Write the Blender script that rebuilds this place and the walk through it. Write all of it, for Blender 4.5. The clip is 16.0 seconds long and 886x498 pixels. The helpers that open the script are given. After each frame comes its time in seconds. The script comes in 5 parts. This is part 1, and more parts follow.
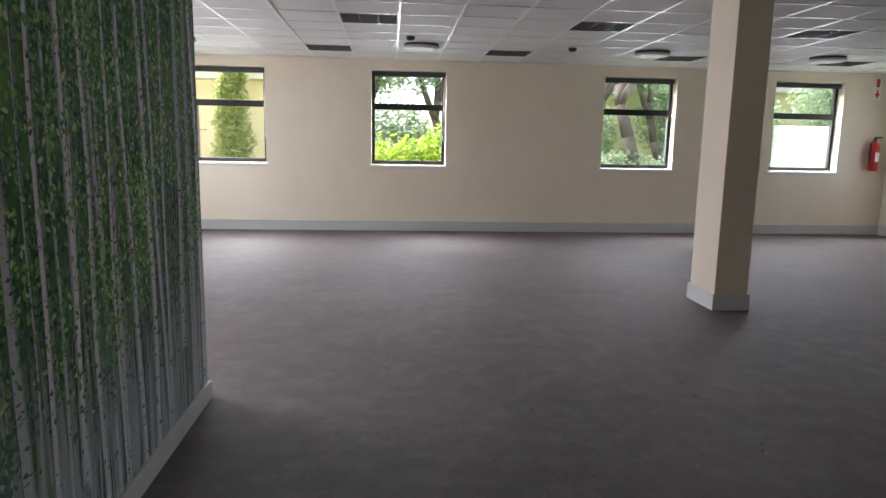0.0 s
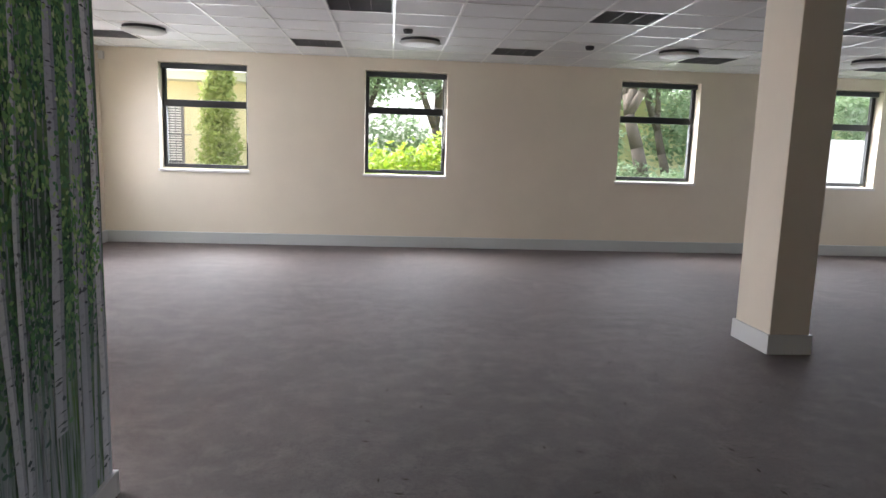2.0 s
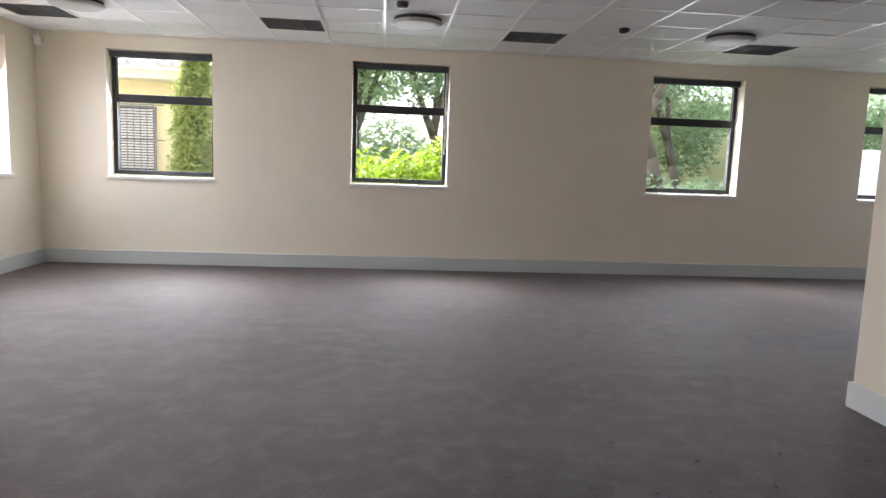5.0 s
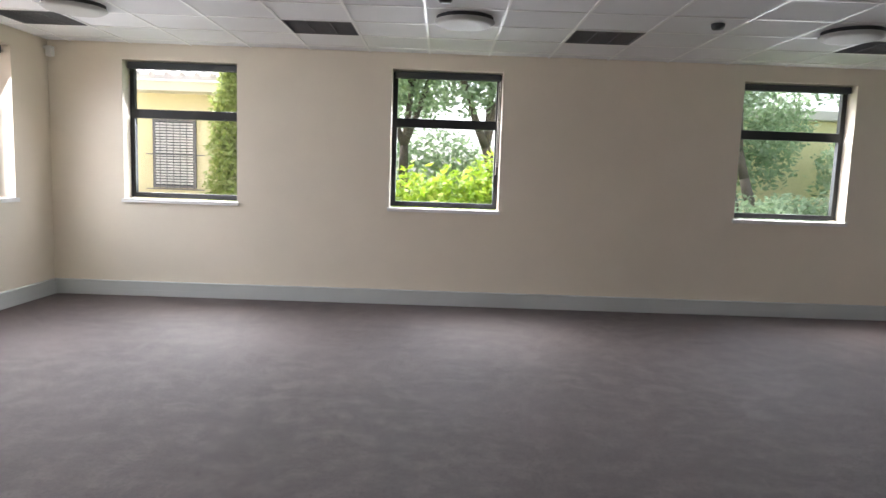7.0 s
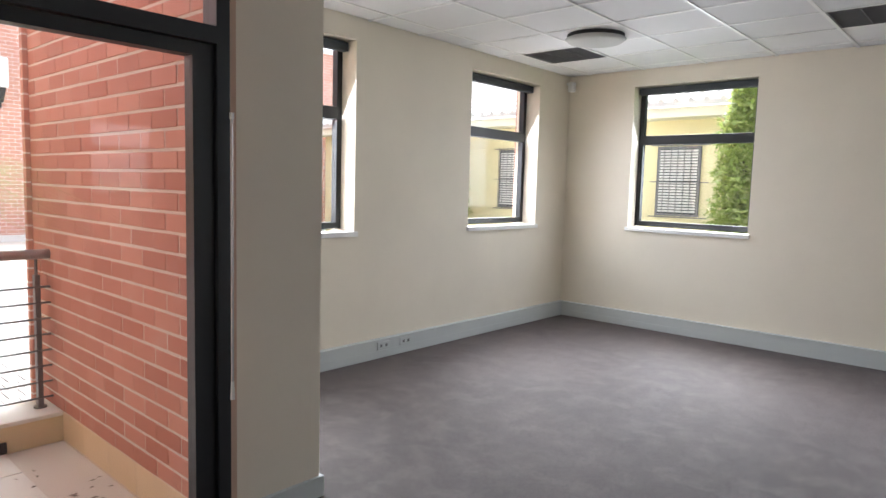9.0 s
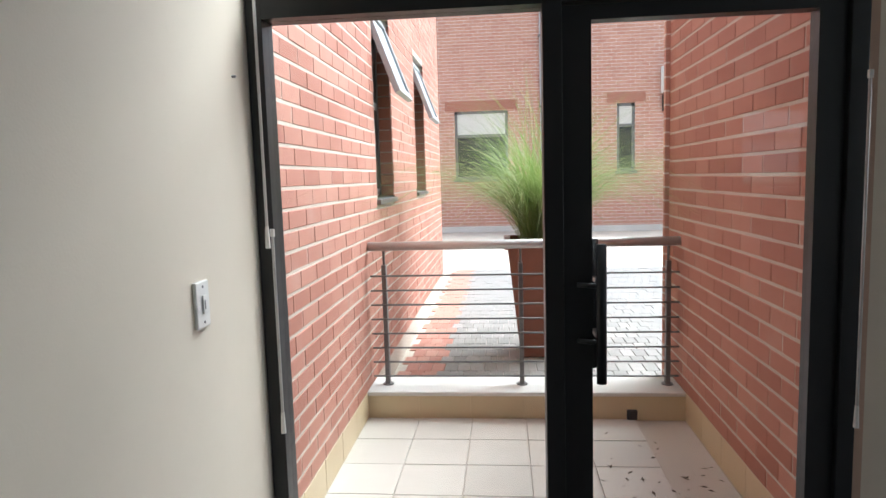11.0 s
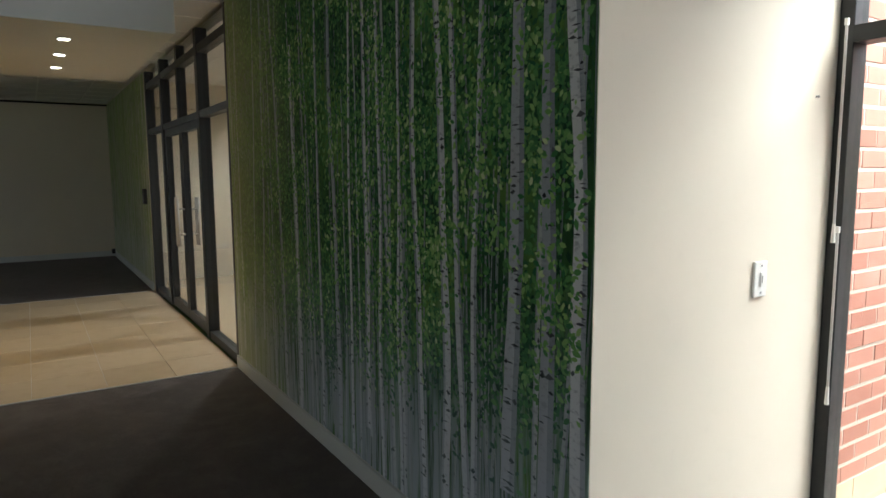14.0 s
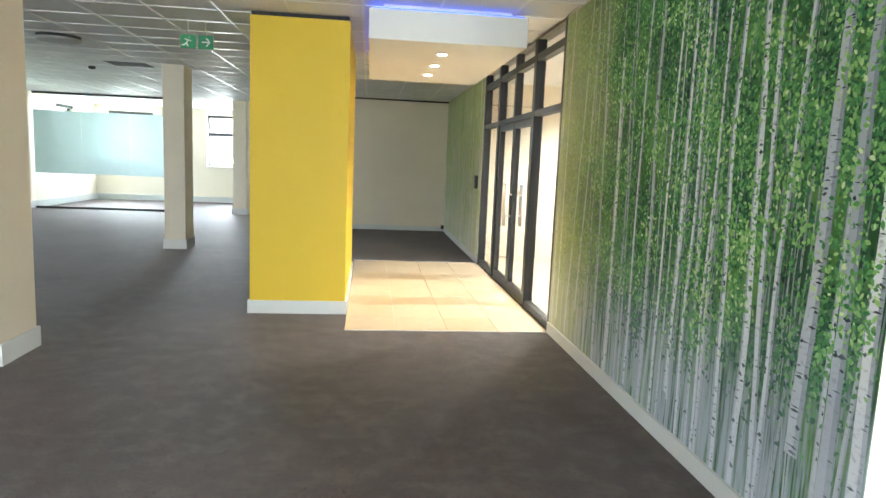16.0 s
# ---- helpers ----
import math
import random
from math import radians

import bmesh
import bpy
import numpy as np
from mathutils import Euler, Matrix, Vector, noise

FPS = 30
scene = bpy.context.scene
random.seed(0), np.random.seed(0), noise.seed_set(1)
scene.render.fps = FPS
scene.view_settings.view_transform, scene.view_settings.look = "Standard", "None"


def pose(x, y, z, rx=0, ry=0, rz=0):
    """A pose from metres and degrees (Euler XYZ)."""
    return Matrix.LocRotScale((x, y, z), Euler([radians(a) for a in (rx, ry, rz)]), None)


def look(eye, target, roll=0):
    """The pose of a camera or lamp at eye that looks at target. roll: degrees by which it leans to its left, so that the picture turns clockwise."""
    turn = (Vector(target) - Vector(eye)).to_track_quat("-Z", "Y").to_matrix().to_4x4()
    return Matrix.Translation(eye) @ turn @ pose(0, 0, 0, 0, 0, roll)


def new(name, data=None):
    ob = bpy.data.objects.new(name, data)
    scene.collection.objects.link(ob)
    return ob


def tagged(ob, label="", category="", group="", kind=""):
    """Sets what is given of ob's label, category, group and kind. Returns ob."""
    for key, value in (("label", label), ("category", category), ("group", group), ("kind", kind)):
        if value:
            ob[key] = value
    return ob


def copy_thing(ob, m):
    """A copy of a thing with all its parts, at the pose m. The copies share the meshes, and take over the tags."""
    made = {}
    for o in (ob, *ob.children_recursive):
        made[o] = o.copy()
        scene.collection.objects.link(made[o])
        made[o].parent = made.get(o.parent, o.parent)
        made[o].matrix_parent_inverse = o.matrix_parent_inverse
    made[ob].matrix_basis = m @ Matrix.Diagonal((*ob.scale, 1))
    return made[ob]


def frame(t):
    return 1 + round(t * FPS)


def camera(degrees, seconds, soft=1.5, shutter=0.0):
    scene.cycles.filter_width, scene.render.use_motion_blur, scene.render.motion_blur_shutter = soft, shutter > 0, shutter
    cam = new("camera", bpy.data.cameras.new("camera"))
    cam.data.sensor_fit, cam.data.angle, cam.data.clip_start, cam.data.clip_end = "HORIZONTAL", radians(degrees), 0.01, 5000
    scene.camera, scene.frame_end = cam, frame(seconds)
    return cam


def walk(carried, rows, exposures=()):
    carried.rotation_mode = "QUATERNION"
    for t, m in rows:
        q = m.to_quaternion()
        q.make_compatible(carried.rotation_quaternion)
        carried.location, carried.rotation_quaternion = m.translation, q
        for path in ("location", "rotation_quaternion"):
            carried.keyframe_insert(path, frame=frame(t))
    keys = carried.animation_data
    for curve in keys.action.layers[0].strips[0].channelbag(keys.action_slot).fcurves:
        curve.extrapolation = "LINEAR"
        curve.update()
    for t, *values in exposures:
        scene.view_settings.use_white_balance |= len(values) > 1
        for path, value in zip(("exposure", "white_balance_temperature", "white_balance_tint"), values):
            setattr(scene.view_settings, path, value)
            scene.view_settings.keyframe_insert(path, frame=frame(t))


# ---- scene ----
cam = camera(68.8, 16.0)
PATH = [
    (0, (0.195, 0.604, 1.438), (0.358, 2.572, 1.122), 1.1),
    (0.5, (0.157, 0.842, 1.412), (0.44, 2.795, 1.083), 0.3),
    (1, (0.211, 1.078, 1.421), (0.419, 3.041, 1.1), 1.4),
    (1.5, (0.258, 1.336, 1.43), (0.383, 3.312, 1.148), 2.4),
    (2, (0.27, 1.622, 1.403), (0.437, 3.595, 1.119), 1.8),
    (2.5, (0.261, 1.859, 1.41), (0.554, 3.815, 1.109), 1.4),
    (3, (0.269, 2.12, 1.451), (0.509, 4.087, 1.182), 1.8),
    (3.5, (0.334, 2.364, 1.416), (0.525, 4.334, 1.132), 1.8),
    (3.7, (0.329, 2.477, 1.403), (0.564, 4.444, 1.127), 1.5),
    (5.8, (0.38, 3.488, 1.307), (0.528, 5.473, 1.112), 2.3),
    (6, (0.402, 3.585, 1.315), (0.586, 5.569, 1.142), 1.4),
    (6.5, (0.416, 3.834, 1.378), (0.581, 5.811, 1.123), 1.5),
    (7, (0.457, 4.207, 1.478), (0.469, 6.194, 1.253), 2.0),
    (7.5, (0.458, 4.25, 1.494), (0.311, 6.228, 1.233), 1.0),
    (8, (0.332, 4.463, 1.505), (-0.037, 6.417, 1.292), 1.1),
    (8.5, (0.236, 4.608, 1.525), (-0.567, 6.421, 1.261), 0.5),
    (9, (0.151, 4.785, 1.483), (-1.172, 6.273, 1.293), 1.6),
    (9.5, (0.075, 4.897, 1.467), (-1.571, 6.004, 1.217), 1.0),
    (10, (-0.019, 4.954, 1.458), (-1.852, 5.727, 1.26), 0.8),
    (10.2, (-0.022, 4.968, 1.454), (-1.927, 5.547, 1.266), -0.5),
    (12.3, (0.166, 5.058, 1.508), (-1.475, 3.955, 1.209), 1.0),
    (12.5, (0.209, 5.094, 1.522), (-1.366, 3.891, 1.251), 0.9),
    (13, (0.29, 5.238, 1.522), (-1.124, 3.837, 1.329), -0.1),
    (13.5, (0.371, 5.382, 1.523), (-0.875, 3.837, 1.279), -0.1),
    (14, (0.491, 5.463, 1.512), (-0.577, 3.789, 1.28), -0.3),
    (14.5, (0.621, 5.566, 1.504), (-0.349, 3.842, 1.21), 0.4),
    (15, (0.684, 5.697, 1.503), (-0.035, 3.85, 1.24), 1.2),
    (15.5, (0.733, 5.888, 1.501), (0.335, 3.954, 1.184), 1.9),
    (16, (0.85, 6.043, 1.508), (0.616, 4.075, 1.243), 2.4),
]
EXPOSURES = [(t, stops, 6100 if t < 9 else 5750 if t < 12 else 5600 if t < 14 else 5900, 15 if t < 9 else 9 if t < 12 else 1 if t < 14 else 4) for t, stops in ((0.0, 2.5), (1.5, 2.45), (3.5, 2.6), (6.0, 2.3), (7.0, 2.3), (8.5, 2.35), (9.5, 2.15), (10.2, 1.9), (12.3, 1.15), (13.0, 1.35), (14.0, 2.3), (14.5, 2.8), (15.0, 3.5), (15.5, 4.2), (16.0, 4.75))]
walk(cam, [(t, look(eye, target, roll)) for t, eye, target, roll in PATH], EXPOSURES)

# ---------------- world, sun, large lights ----------------
world = bpy.data.worlds.new("world")
scene.world = world
world.use_nodes = True
wn = world.node_tree.nodes
sky = wn.new("ShaderNodeTexSky")
sky.sky_type, sky.sun_disc = "NISHITA", False
sky.sun_elevation, sky.sun_rotation = radians(52), radians(323)
sky.air_density, sky.dust_density, sky.ozone_density = 1.0, 4.0, 1.0
whiten = wn.new("ShaderNodeHueSaturation")
whiten.inputs["Saturation"].default_value = 0.35
world.node_tree.links.new(sky.outputs[0], whiten.inputs["Color"])
world.node_tree.links.new(whiten.outputs[0], wn["Background"].inputs["Color"])
wn["Background"].inputs["Strength"].default_value = 0.15

sun_data = bpy.data.lights.new("sun", "SUN")
sun_data.energy, sun_data.angle, sun_data.color = 2.9, radians(48), (1.0, 0.96, 0.9)
sun = new("sun", sun_data)
sun.matrix_world = look((-12, 16, 25.6), (0, 0, 0))


def window_light(x, y, z, tx, ty, tz, w, h, power, spread=180):
    """Sky light entering through an opening."""
    d = bpy.data.lights.new("sky_light", "AREA")
    d.shape, d.size, d.size_y, d.energy, d.color = "RECTANGLE", w, h, power, (0.97, 0.98, 1.0)
    d.spread = radians(spread)
    o = new("sky_light", d)
    o.matrix_world = look((x, y, z), (tx, ty, tz))
    return o


# ---------------- materials ----------------
class Nodes:
    """Short hand for building a material's node tree."""

    def __init__(self, name, rough=0.6, metal=0.0):
        self.mat = bpy.data.materials.new(name)
        self.mat.use_nodes = True
        self.t = self.mat.node_tree
        self.b = self.t.nodes["Principled BSDF"]
        self.b.inputs["Roughness"].default_value = rough
        self.b.inputs["Metallic"].default_value = metal
        self.geo = self.t.nodes.new("ShaderNodeNewGeometry").outputs["Position"]

    def link(self, a, b):
        if isinstance(a, (int, float)):
            b.default_value = a
        elif isinstance(a, tuple):
            b.default_value = (*a, 1.0) if len(a) == 3 and len(b.default_value) == 4 else a
        else:
            self.t.links.new(a, b)

    def m(self, op, a, b=0.0, c=0.0, clamp=False):
        n = self.t.nodes.new("ShaderNodeMath")
        n.operation, n.use_clamp = op, clamp
        for s, v in zip(n.inputs, (a, b, c)):
            self.link(v, s)
        return n.outputs[0]

    def noise(self, vec, scale, detail=4.0, rough=0.55, dim="3D", w=None):
        n = self.t.nodes.new("ShaderNodeTexNoise")
        n.noise_dimensions = dim
        n.inputs["Scale"].default_value, n.inputs["Detail"].default_value, n.inputs["Roughness"].default_value = scale, detail, rough
        if dim == "1D":
            self.link(w, n.inputs["W"])
        else:
            self.link(vec, n.inputs["Vector"])
        return n.outputs["Fac"]

    def voronoi(self, vec, scale, feature="F1"):
        n = self.t.nodes.new("ShaderNodeTexVoronoi")
        n.feature = feature
        n.inputs["Scale"].default_value = scale
        self.link(vec, n.inputs["Vector"])
        return n

    def xyz(self, vec):
        n = self.t.nodes.new("ShaderNodeSeparateXYZ")
        self.link(vec, n.inputs[0])
        return n.outputs

    def vec(self, x, y, z):
        n = self.t.nodes.new("ShaderNodeCombineXYZ")
        for s, v in zip(n.inputs, (x, y, z)):
            self.link(v, s)
        return n.outputs[0]

    def white(self, w):
        n = self.t.nodes.new("ShaderNodeTexWhiteNoise")
        n.noise_dimensions = "1D"
        self.link(w, n.inputs["W"])
        return n.outputs["Value"]

    def mix(self, f, a, b):
        n = self.t.nodes.new("ShaderNodeMix")
        n.data_type = "RGBA"
        self.link(f, n.inputs[0])
        self.link(a, n.inputs[6])
        self.link(b, n.inputs[7])
        return n.outputs[2]

    def step(self, v, lo, hi):
        n = self.t.nodes.new("ShaderNodeMapRange")
        n.interpolation_type = "SMOOTHSTEP"
        n.inputs[1].default_value, n.inputs[2].default_value = lo, hi
        self.link(v, n.inputs[0])
        return n.outputs[0]

    def ramp(self, f, stops):
        n = self.t.nodes.new("ShaderNodeValToRGB")
        e = n.color_ramp.elements
        while len(e) < len(stops):
            e.new(0.5)
        for el, (p, c) in zip(e, stops):
            el.position, el.color = p, (*c, 1)
        self.link(f, n.inputs[0])
        return n.outputs[0]

    def bump(self, h, strength=0.3, dist=0.01):
        n = self.t.nodes.new("ShaderNodeBump")
        n.inputs["Strength"].default_value, n.inputs["Distance"].default_value = strength, dist
        self.link(h, n.inputs["Height"])
        self.t.links.new(n.outputs[0], self.b.inputs["Normal"])

    def color(self, c):
        self.link(c, self.b.inputs["Base Color"])

    def rnd(self):
        return self.t.nodes.new("ShaderNodeObjectInfo").outputs["Random"]

    def island(self):
        return self.t.nodes.new("ShaderNodeNewGeometry").outputs["Random Per Island"]


def shade(c, k):
    return tuple(v * k for v in c)


def painted(name, col, rough=0.6, grain=160, wear=0.06, bump=0.12):
    n = Nodes(name, rough)
    big = n.noise(n.geo, 1.3, 5)
    fine = n.noise(n.geo, 22, 3)
    c = n.mix(n.step(big, 0.3, 0.75), shade(col, 1 - wear), col)
    c = n.mix(n.m("MULTIPLY", n.step(fine, 0.55, 0.8), 0.25), c, shade(col, 1 - 1.6 * wear))
    n.color(c)
    n.bump(n.noise(n.geo, grain, 3), bump, 0.004)
    n.link(n.m("ADD", n.m("MULTIPLY", fine, 0.15), rough - 0.07), n.b.inputs["Roughness"])
    return n.mat


def carpet_material():
    n = Nodes("carpet", 0.62)
    big = n.noise(n.geo, 0.7, 5)
    mid = n.noise(n.geo, 6, 5, 0.65)
    tuft = n.noise(n.geo, 260, 2)
    speck = n.noise(n.geo, 48, 5, 0.75)
    c = n.mix(n.step(big, 0.35, 0.7), (0.046, 0.033, 0.029), (0.084, 0.063, 0.058))
    c = n.mix(n.m("MULTIPLY", n.step(mid, 0.42, 0.66), 0.7), c, (0.122, 0.095, 0.088))
    c = n.mix(n.step(speck, 0.48, 0.64), c, (0.027, 0.020, 0.019))
    c = n.mix(n.m("MULTIPLY", n.step(tuft, 0.5, 0.7), 0.5), c, (0.108, 0.088, 0.084))
    n.color(c)
    n.b.inputs["Specular IOR Level"].default_value = 0.45
    n.b.inputs["Sheen Weight"].default_value = 0.12
    n.b.inputs["Sheen Tint"].default_value = (0.92, 0.86, 0.86, 1)
    n.b.inputs["Sheen Roughness"].default_value = 0.4
    n.bump(n.m("ADD", tuft, n.m("MULTIPLY", speck, 0.8)), 0.6, 0.006)
    return n.mat


def brick_material(name, a, b, c_):
    n = Nodes(name, 0.75)
    r = n.rnd()
    g = n.noise(n.geo, 45, 5, 0.65)
    st = n.noise(n.geo, 4, 4)
    c = n.ramp(r, [(0.0, a), (0.5, b), (1.0, c_)])
    c = n.mix(n.m("MULTIPLY", n.step(g, 0.45, 0.75), 0.45), c, shade(b, 0.62))
    c = n.mix(n.m("MULTIPLY", n.step(st, 0.55, 0.8), 0.3), c, (0.55, 0.42, 0.36))
    n.color(c)
    n.bump(g, 0.45, 0.006)
    return n.mat


def brick_wall_material(name, brick_a, brick_b, mortar, w=0.23, h=0.085, axis="y"):
    """Brickwork of surfaces that stay far away."""
    n = Nodes(name, 0.8)
    x, y, z = n.xyz(n.geo)
    t = n.t.nodes.new("ShaderNodeTexBrick")
    n.link(n.vec(y if axis == "y" else x, z, 0.0), t.inputs["Vector"])
    n.link(brick_a, t.inputs["Color1"])
    n.link(brick_b, t.inputs["Color2"])
    n.link(mortar, t.inputs["Mortar"])
    t.inputs["Scale"].default_value, t.inputs["Mortar Size"].default_value = 1.0, 0.006
    t.inputs["Brick Width"].default_value, t.inputs["Row Height"].default_value = w, h
    g = n.noise(n.geo, 3, 5)
    n.color(n.mix(n.m("MULTIPLY", n.step(g, 0.45, 0.75), 0.3), t.outputs["Color"], shade(brick_a, 0.7)))
    n.bump(n.m("SUBTRACT", 1.0, t.outputs["Fac"]), 0.5, 0.01)
    return n.mat


def tile_material(name, a, b, rough):
    n = Nodes(name, rough)
    g = n.noise(n.geo, 7, 6, 0.6)
    s = n.noise(n.geo, 60, 3)
    c = n.mix(n.rnd(), a, b)
    c = n.mix(n.m("MULTIPLY", n.step(g, 0.45, 0.75), 0.35), c, shade(a, 0.8))
    n.color(n.mix(n.m("MULTIPLY", n.step(s, 0.6, 0.75), 0.2), c, shade(b, 0.7)))
    n.link(n.m("ADD", n.m("MULTIPLY", g, 0.2), rough - 0.1), n.b.inputs["Roughness"])
    n.bump(g, 0.05, 0.004)
    return n.mat


def metal_material(name, col, rough, metal):
    n = Nodes(name, rough, metal)
    g = n.noise(n.geo, 30, 4)
    n.color(n.mix(g, shade(col, 0.85), shade(col, 1.12)))
    n.link(n.m("ADD", n.m("MULTIPLY", g, 0.2), rough - 0.1), n.b.inputs["Roughness"])
    return n.mat


def leaf_material(name, a, b, c_):
    n = Nodes(name, 0.55)
    r = n.island()
    n.color(n.mix(n.m("MULTIPLY", n.noise(n.geo, 1.2, 3), 0.5), n.ramp(r, [(0, a), (0.5, b), (1, c_)]), a))
    through_leaf = n.t.nodes.new("ShaderNodeBsdfTranslucent")
    blend = n.t.nodes.new("ShaderNodeMixShader")
    blend.inputs[0].default_value = 0.45
    n.t.links.new(n.b.inputs["Base Color"].links[0].from_socket, through_leaf.inputs[0])
    n.t.links.new(n.b.outputs[0], blend.inputs[1])
    n.t.links.new(through_leaf.outputs[0], blend.inputs[2])
    n.t.links.new(blend.outputs[0], n.t.nodes["Material Output"].inputs[0])
    return n.mat


def glass_material(name, tint, rough=0.0):
    """Thin clear pane: a sheet that mostly lets light straight through, with a mirror sheen on top."""
    n = Nodes(name, 0.02)
    t = n.t
    out = t.nodes["Material Output"]
    tr = t.nodes.new("ShaderNodeBsdfTransparent")
    tr.inputs[0].default_value = (*tint, 1)
    gl = t.nodes.new("ShaderNodeBsdfGlossy")
    gl.inputs["Roughness"].default_value = 0.02
    lw = t.nodes.new("ShaderNodeLayerWeight")
    lw.inputs[0].default_value = 0.5
    sheen = n.m("ADD", n.m("MULTIPLY", n.m("POWER", lw.outputs["Facing"], 5.0), 0.6), 0.025)
    mx = t.nodes.new("ShaderNodeMixShader")
    t.links.new(sheen, mx.inputs[0])
    t.links.new(tr.outputs[0], mx.inputs[1])
    t.links.new(gl.outputs[0], mx.inputs[2])
    t.links.new(mx.outputs[0], out.inputs[0])
    return n.mat


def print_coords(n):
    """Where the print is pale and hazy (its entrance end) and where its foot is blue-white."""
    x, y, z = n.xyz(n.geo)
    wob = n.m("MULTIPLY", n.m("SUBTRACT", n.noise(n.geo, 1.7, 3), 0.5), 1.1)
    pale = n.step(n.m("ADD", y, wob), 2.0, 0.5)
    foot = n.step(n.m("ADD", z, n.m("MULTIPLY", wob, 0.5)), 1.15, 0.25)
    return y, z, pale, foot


def mural_ground():
    """The print's background: soft deep green wood, hazy yellow at one end, blue-grey at the foot."""
    n = Nodes("birch_print_ground", 0.75)
    n.b.inputs["Specular IOR Level"].default_value = 0.25
    y, z, pale, foot = print_coords(n)
    soft = n.noise(n.vec(1.0, y, n.m("MULTIPLY", z, 0.7)), 3.2, 5, 0.6)
    upright = n.noise(n.vec(4.0, n.m("MULTIPLY", y, 26.0), n.m("MULTIPLY", z, 1.6)), 1.0, 4, 0.65)
    c = n.ramp(soft, [(0.32, (0.014, 0.05, 0.022)), (0.48, (0.05, 0.15, 0.04)), (0.66, (0.17, 0.34, 0.07))])
    c = n.mix(n.m("MULTIPLY", n.step(upright, 0.5, 0.72), 0.5), c, (0.20, 0.27, 0.22))
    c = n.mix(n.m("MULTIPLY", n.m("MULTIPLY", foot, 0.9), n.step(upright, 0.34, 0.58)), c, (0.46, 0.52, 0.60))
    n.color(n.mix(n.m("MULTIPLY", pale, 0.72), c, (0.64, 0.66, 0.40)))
    return n.mat


def mural_bark(name, light, mid, dark):
    n = Nodes(name, 0.75)
    n.b.inputs["Specular IOR Level"].default_value = 0.25
    y, z, pale, foot = print_coords(n)
    c = n.ramp(n.island(), [(0.0, dark), (0.4, mid), (1.0, light)])
    streak = n.noise(n.vec(2.0, n.m("MULTIPLY", y, 30.0), n.m("MULTIPLY", z, 60.0)), 1.0, 3, 0.6)
    c = n.mix(n.m("MULTIPLY", n.step(streak, 0.52, 0.68), 0.55), c, shade(dark, 0.6))
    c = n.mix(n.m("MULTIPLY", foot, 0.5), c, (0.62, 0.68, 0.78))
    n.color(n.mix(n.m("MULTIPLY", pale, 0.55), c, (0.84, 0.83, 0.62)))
    return n.mat


def mural_leaf(name, stops):
    n = Nodes(name, 0.75)
    n.b.inputs["Specular IOR Level"].default_value = 0.25
    y, z, pale, foot = print_coords(n)
    c = n.ramp(n.island(), stops)
    c = n.mix(n.m("MULTIPLY", foot, 0.35), c, (0.30, 0.42, 0.46))
    n.color(n.mix(n.m("MULTIPLY", pale, 0.6), c, (0.60, 0.64, 0.30)))
    return n.mat


WALL = painted("cream_wall_paint", (0.78, 0.71, 0.585), 0.7)
WHITE = painted("white_paint", (0.80, 0.79, 0.76), 0.5, 120, 0.04)
SKIRT = painted("grey_white_skirting_paint", (0.66, 0.68, 0.67), 0.45, 90, 0.05, 0.05)
TRUNKING = painted("grey_trunking", (0.55, 0.58, 0.57), 0.45, 60, 0.05, 0.03)
YELLOW = painted("yellow_wall_paint", (0.72, 0.50, 0.02), 0.55, 120, 0.04)
CEILING = painted("mineral_fibre_tile", (0.74, 0.74, 0.75), 0.85, 210, 0.05, 0.5)
# white disc darkened to grey: the shade on its underside is in the colour
DISC = painted("shaded_white_disc", (0.46, 0.46, 0.44), 0.6, 30, 0.05, 0.02)
TBAR = painted("white_ceiling_bar", (0.80, 0.80, 0.79), 0.35, 30, 0.02, 0.02)
CARPET = carpet_material()
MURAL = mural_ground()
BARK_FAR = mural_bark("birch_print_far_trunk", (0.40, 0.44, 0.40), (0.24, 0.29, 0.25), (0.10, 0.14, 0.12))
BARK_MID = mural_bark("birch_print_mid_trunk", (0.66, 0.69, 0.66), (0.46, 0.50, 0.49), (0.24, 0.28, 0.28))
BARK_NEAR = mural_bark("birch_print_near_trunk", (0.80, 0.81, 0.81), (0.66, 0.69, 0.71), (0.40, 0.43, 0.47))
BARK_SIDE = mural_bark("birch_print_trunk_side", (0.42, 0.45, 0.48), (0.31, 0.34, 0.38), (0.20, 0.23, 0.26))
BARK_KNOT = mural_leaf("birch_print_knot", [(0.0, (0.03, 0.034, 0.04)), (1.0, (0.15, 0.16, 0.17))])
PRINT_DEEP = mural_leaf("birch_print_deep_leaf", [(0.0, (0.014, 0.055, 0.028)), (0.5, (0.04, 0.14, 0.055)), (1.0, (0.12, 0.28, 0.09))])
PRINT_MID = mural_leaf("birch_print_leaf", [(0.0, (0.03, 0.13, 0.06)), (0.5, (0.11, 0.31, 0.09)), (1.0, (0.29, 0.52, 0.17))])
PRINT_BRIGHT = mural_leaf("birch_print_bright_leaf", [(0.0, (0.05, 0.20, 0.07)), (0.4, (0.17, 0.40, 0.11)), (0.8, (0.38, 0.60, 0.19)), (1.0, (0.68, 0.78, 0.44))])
BLACK = metal_material("black_powder_coated_aluminium", (0.010, 0.011, 0.012), 0.45, 0.0)
BLACKPLASTIC = metal_material("black_plastic", (0.02, 0.02, 0.022), 0.5, 0.0)
BLIND = metal_material("charcoal_blind_fabric", (0.055, 0.06, 0.065), 0.8, 0.0)
STEEL = metal_material("brushed_steel", (0.58, 0.57, 0.56), 0.42, 0.6)
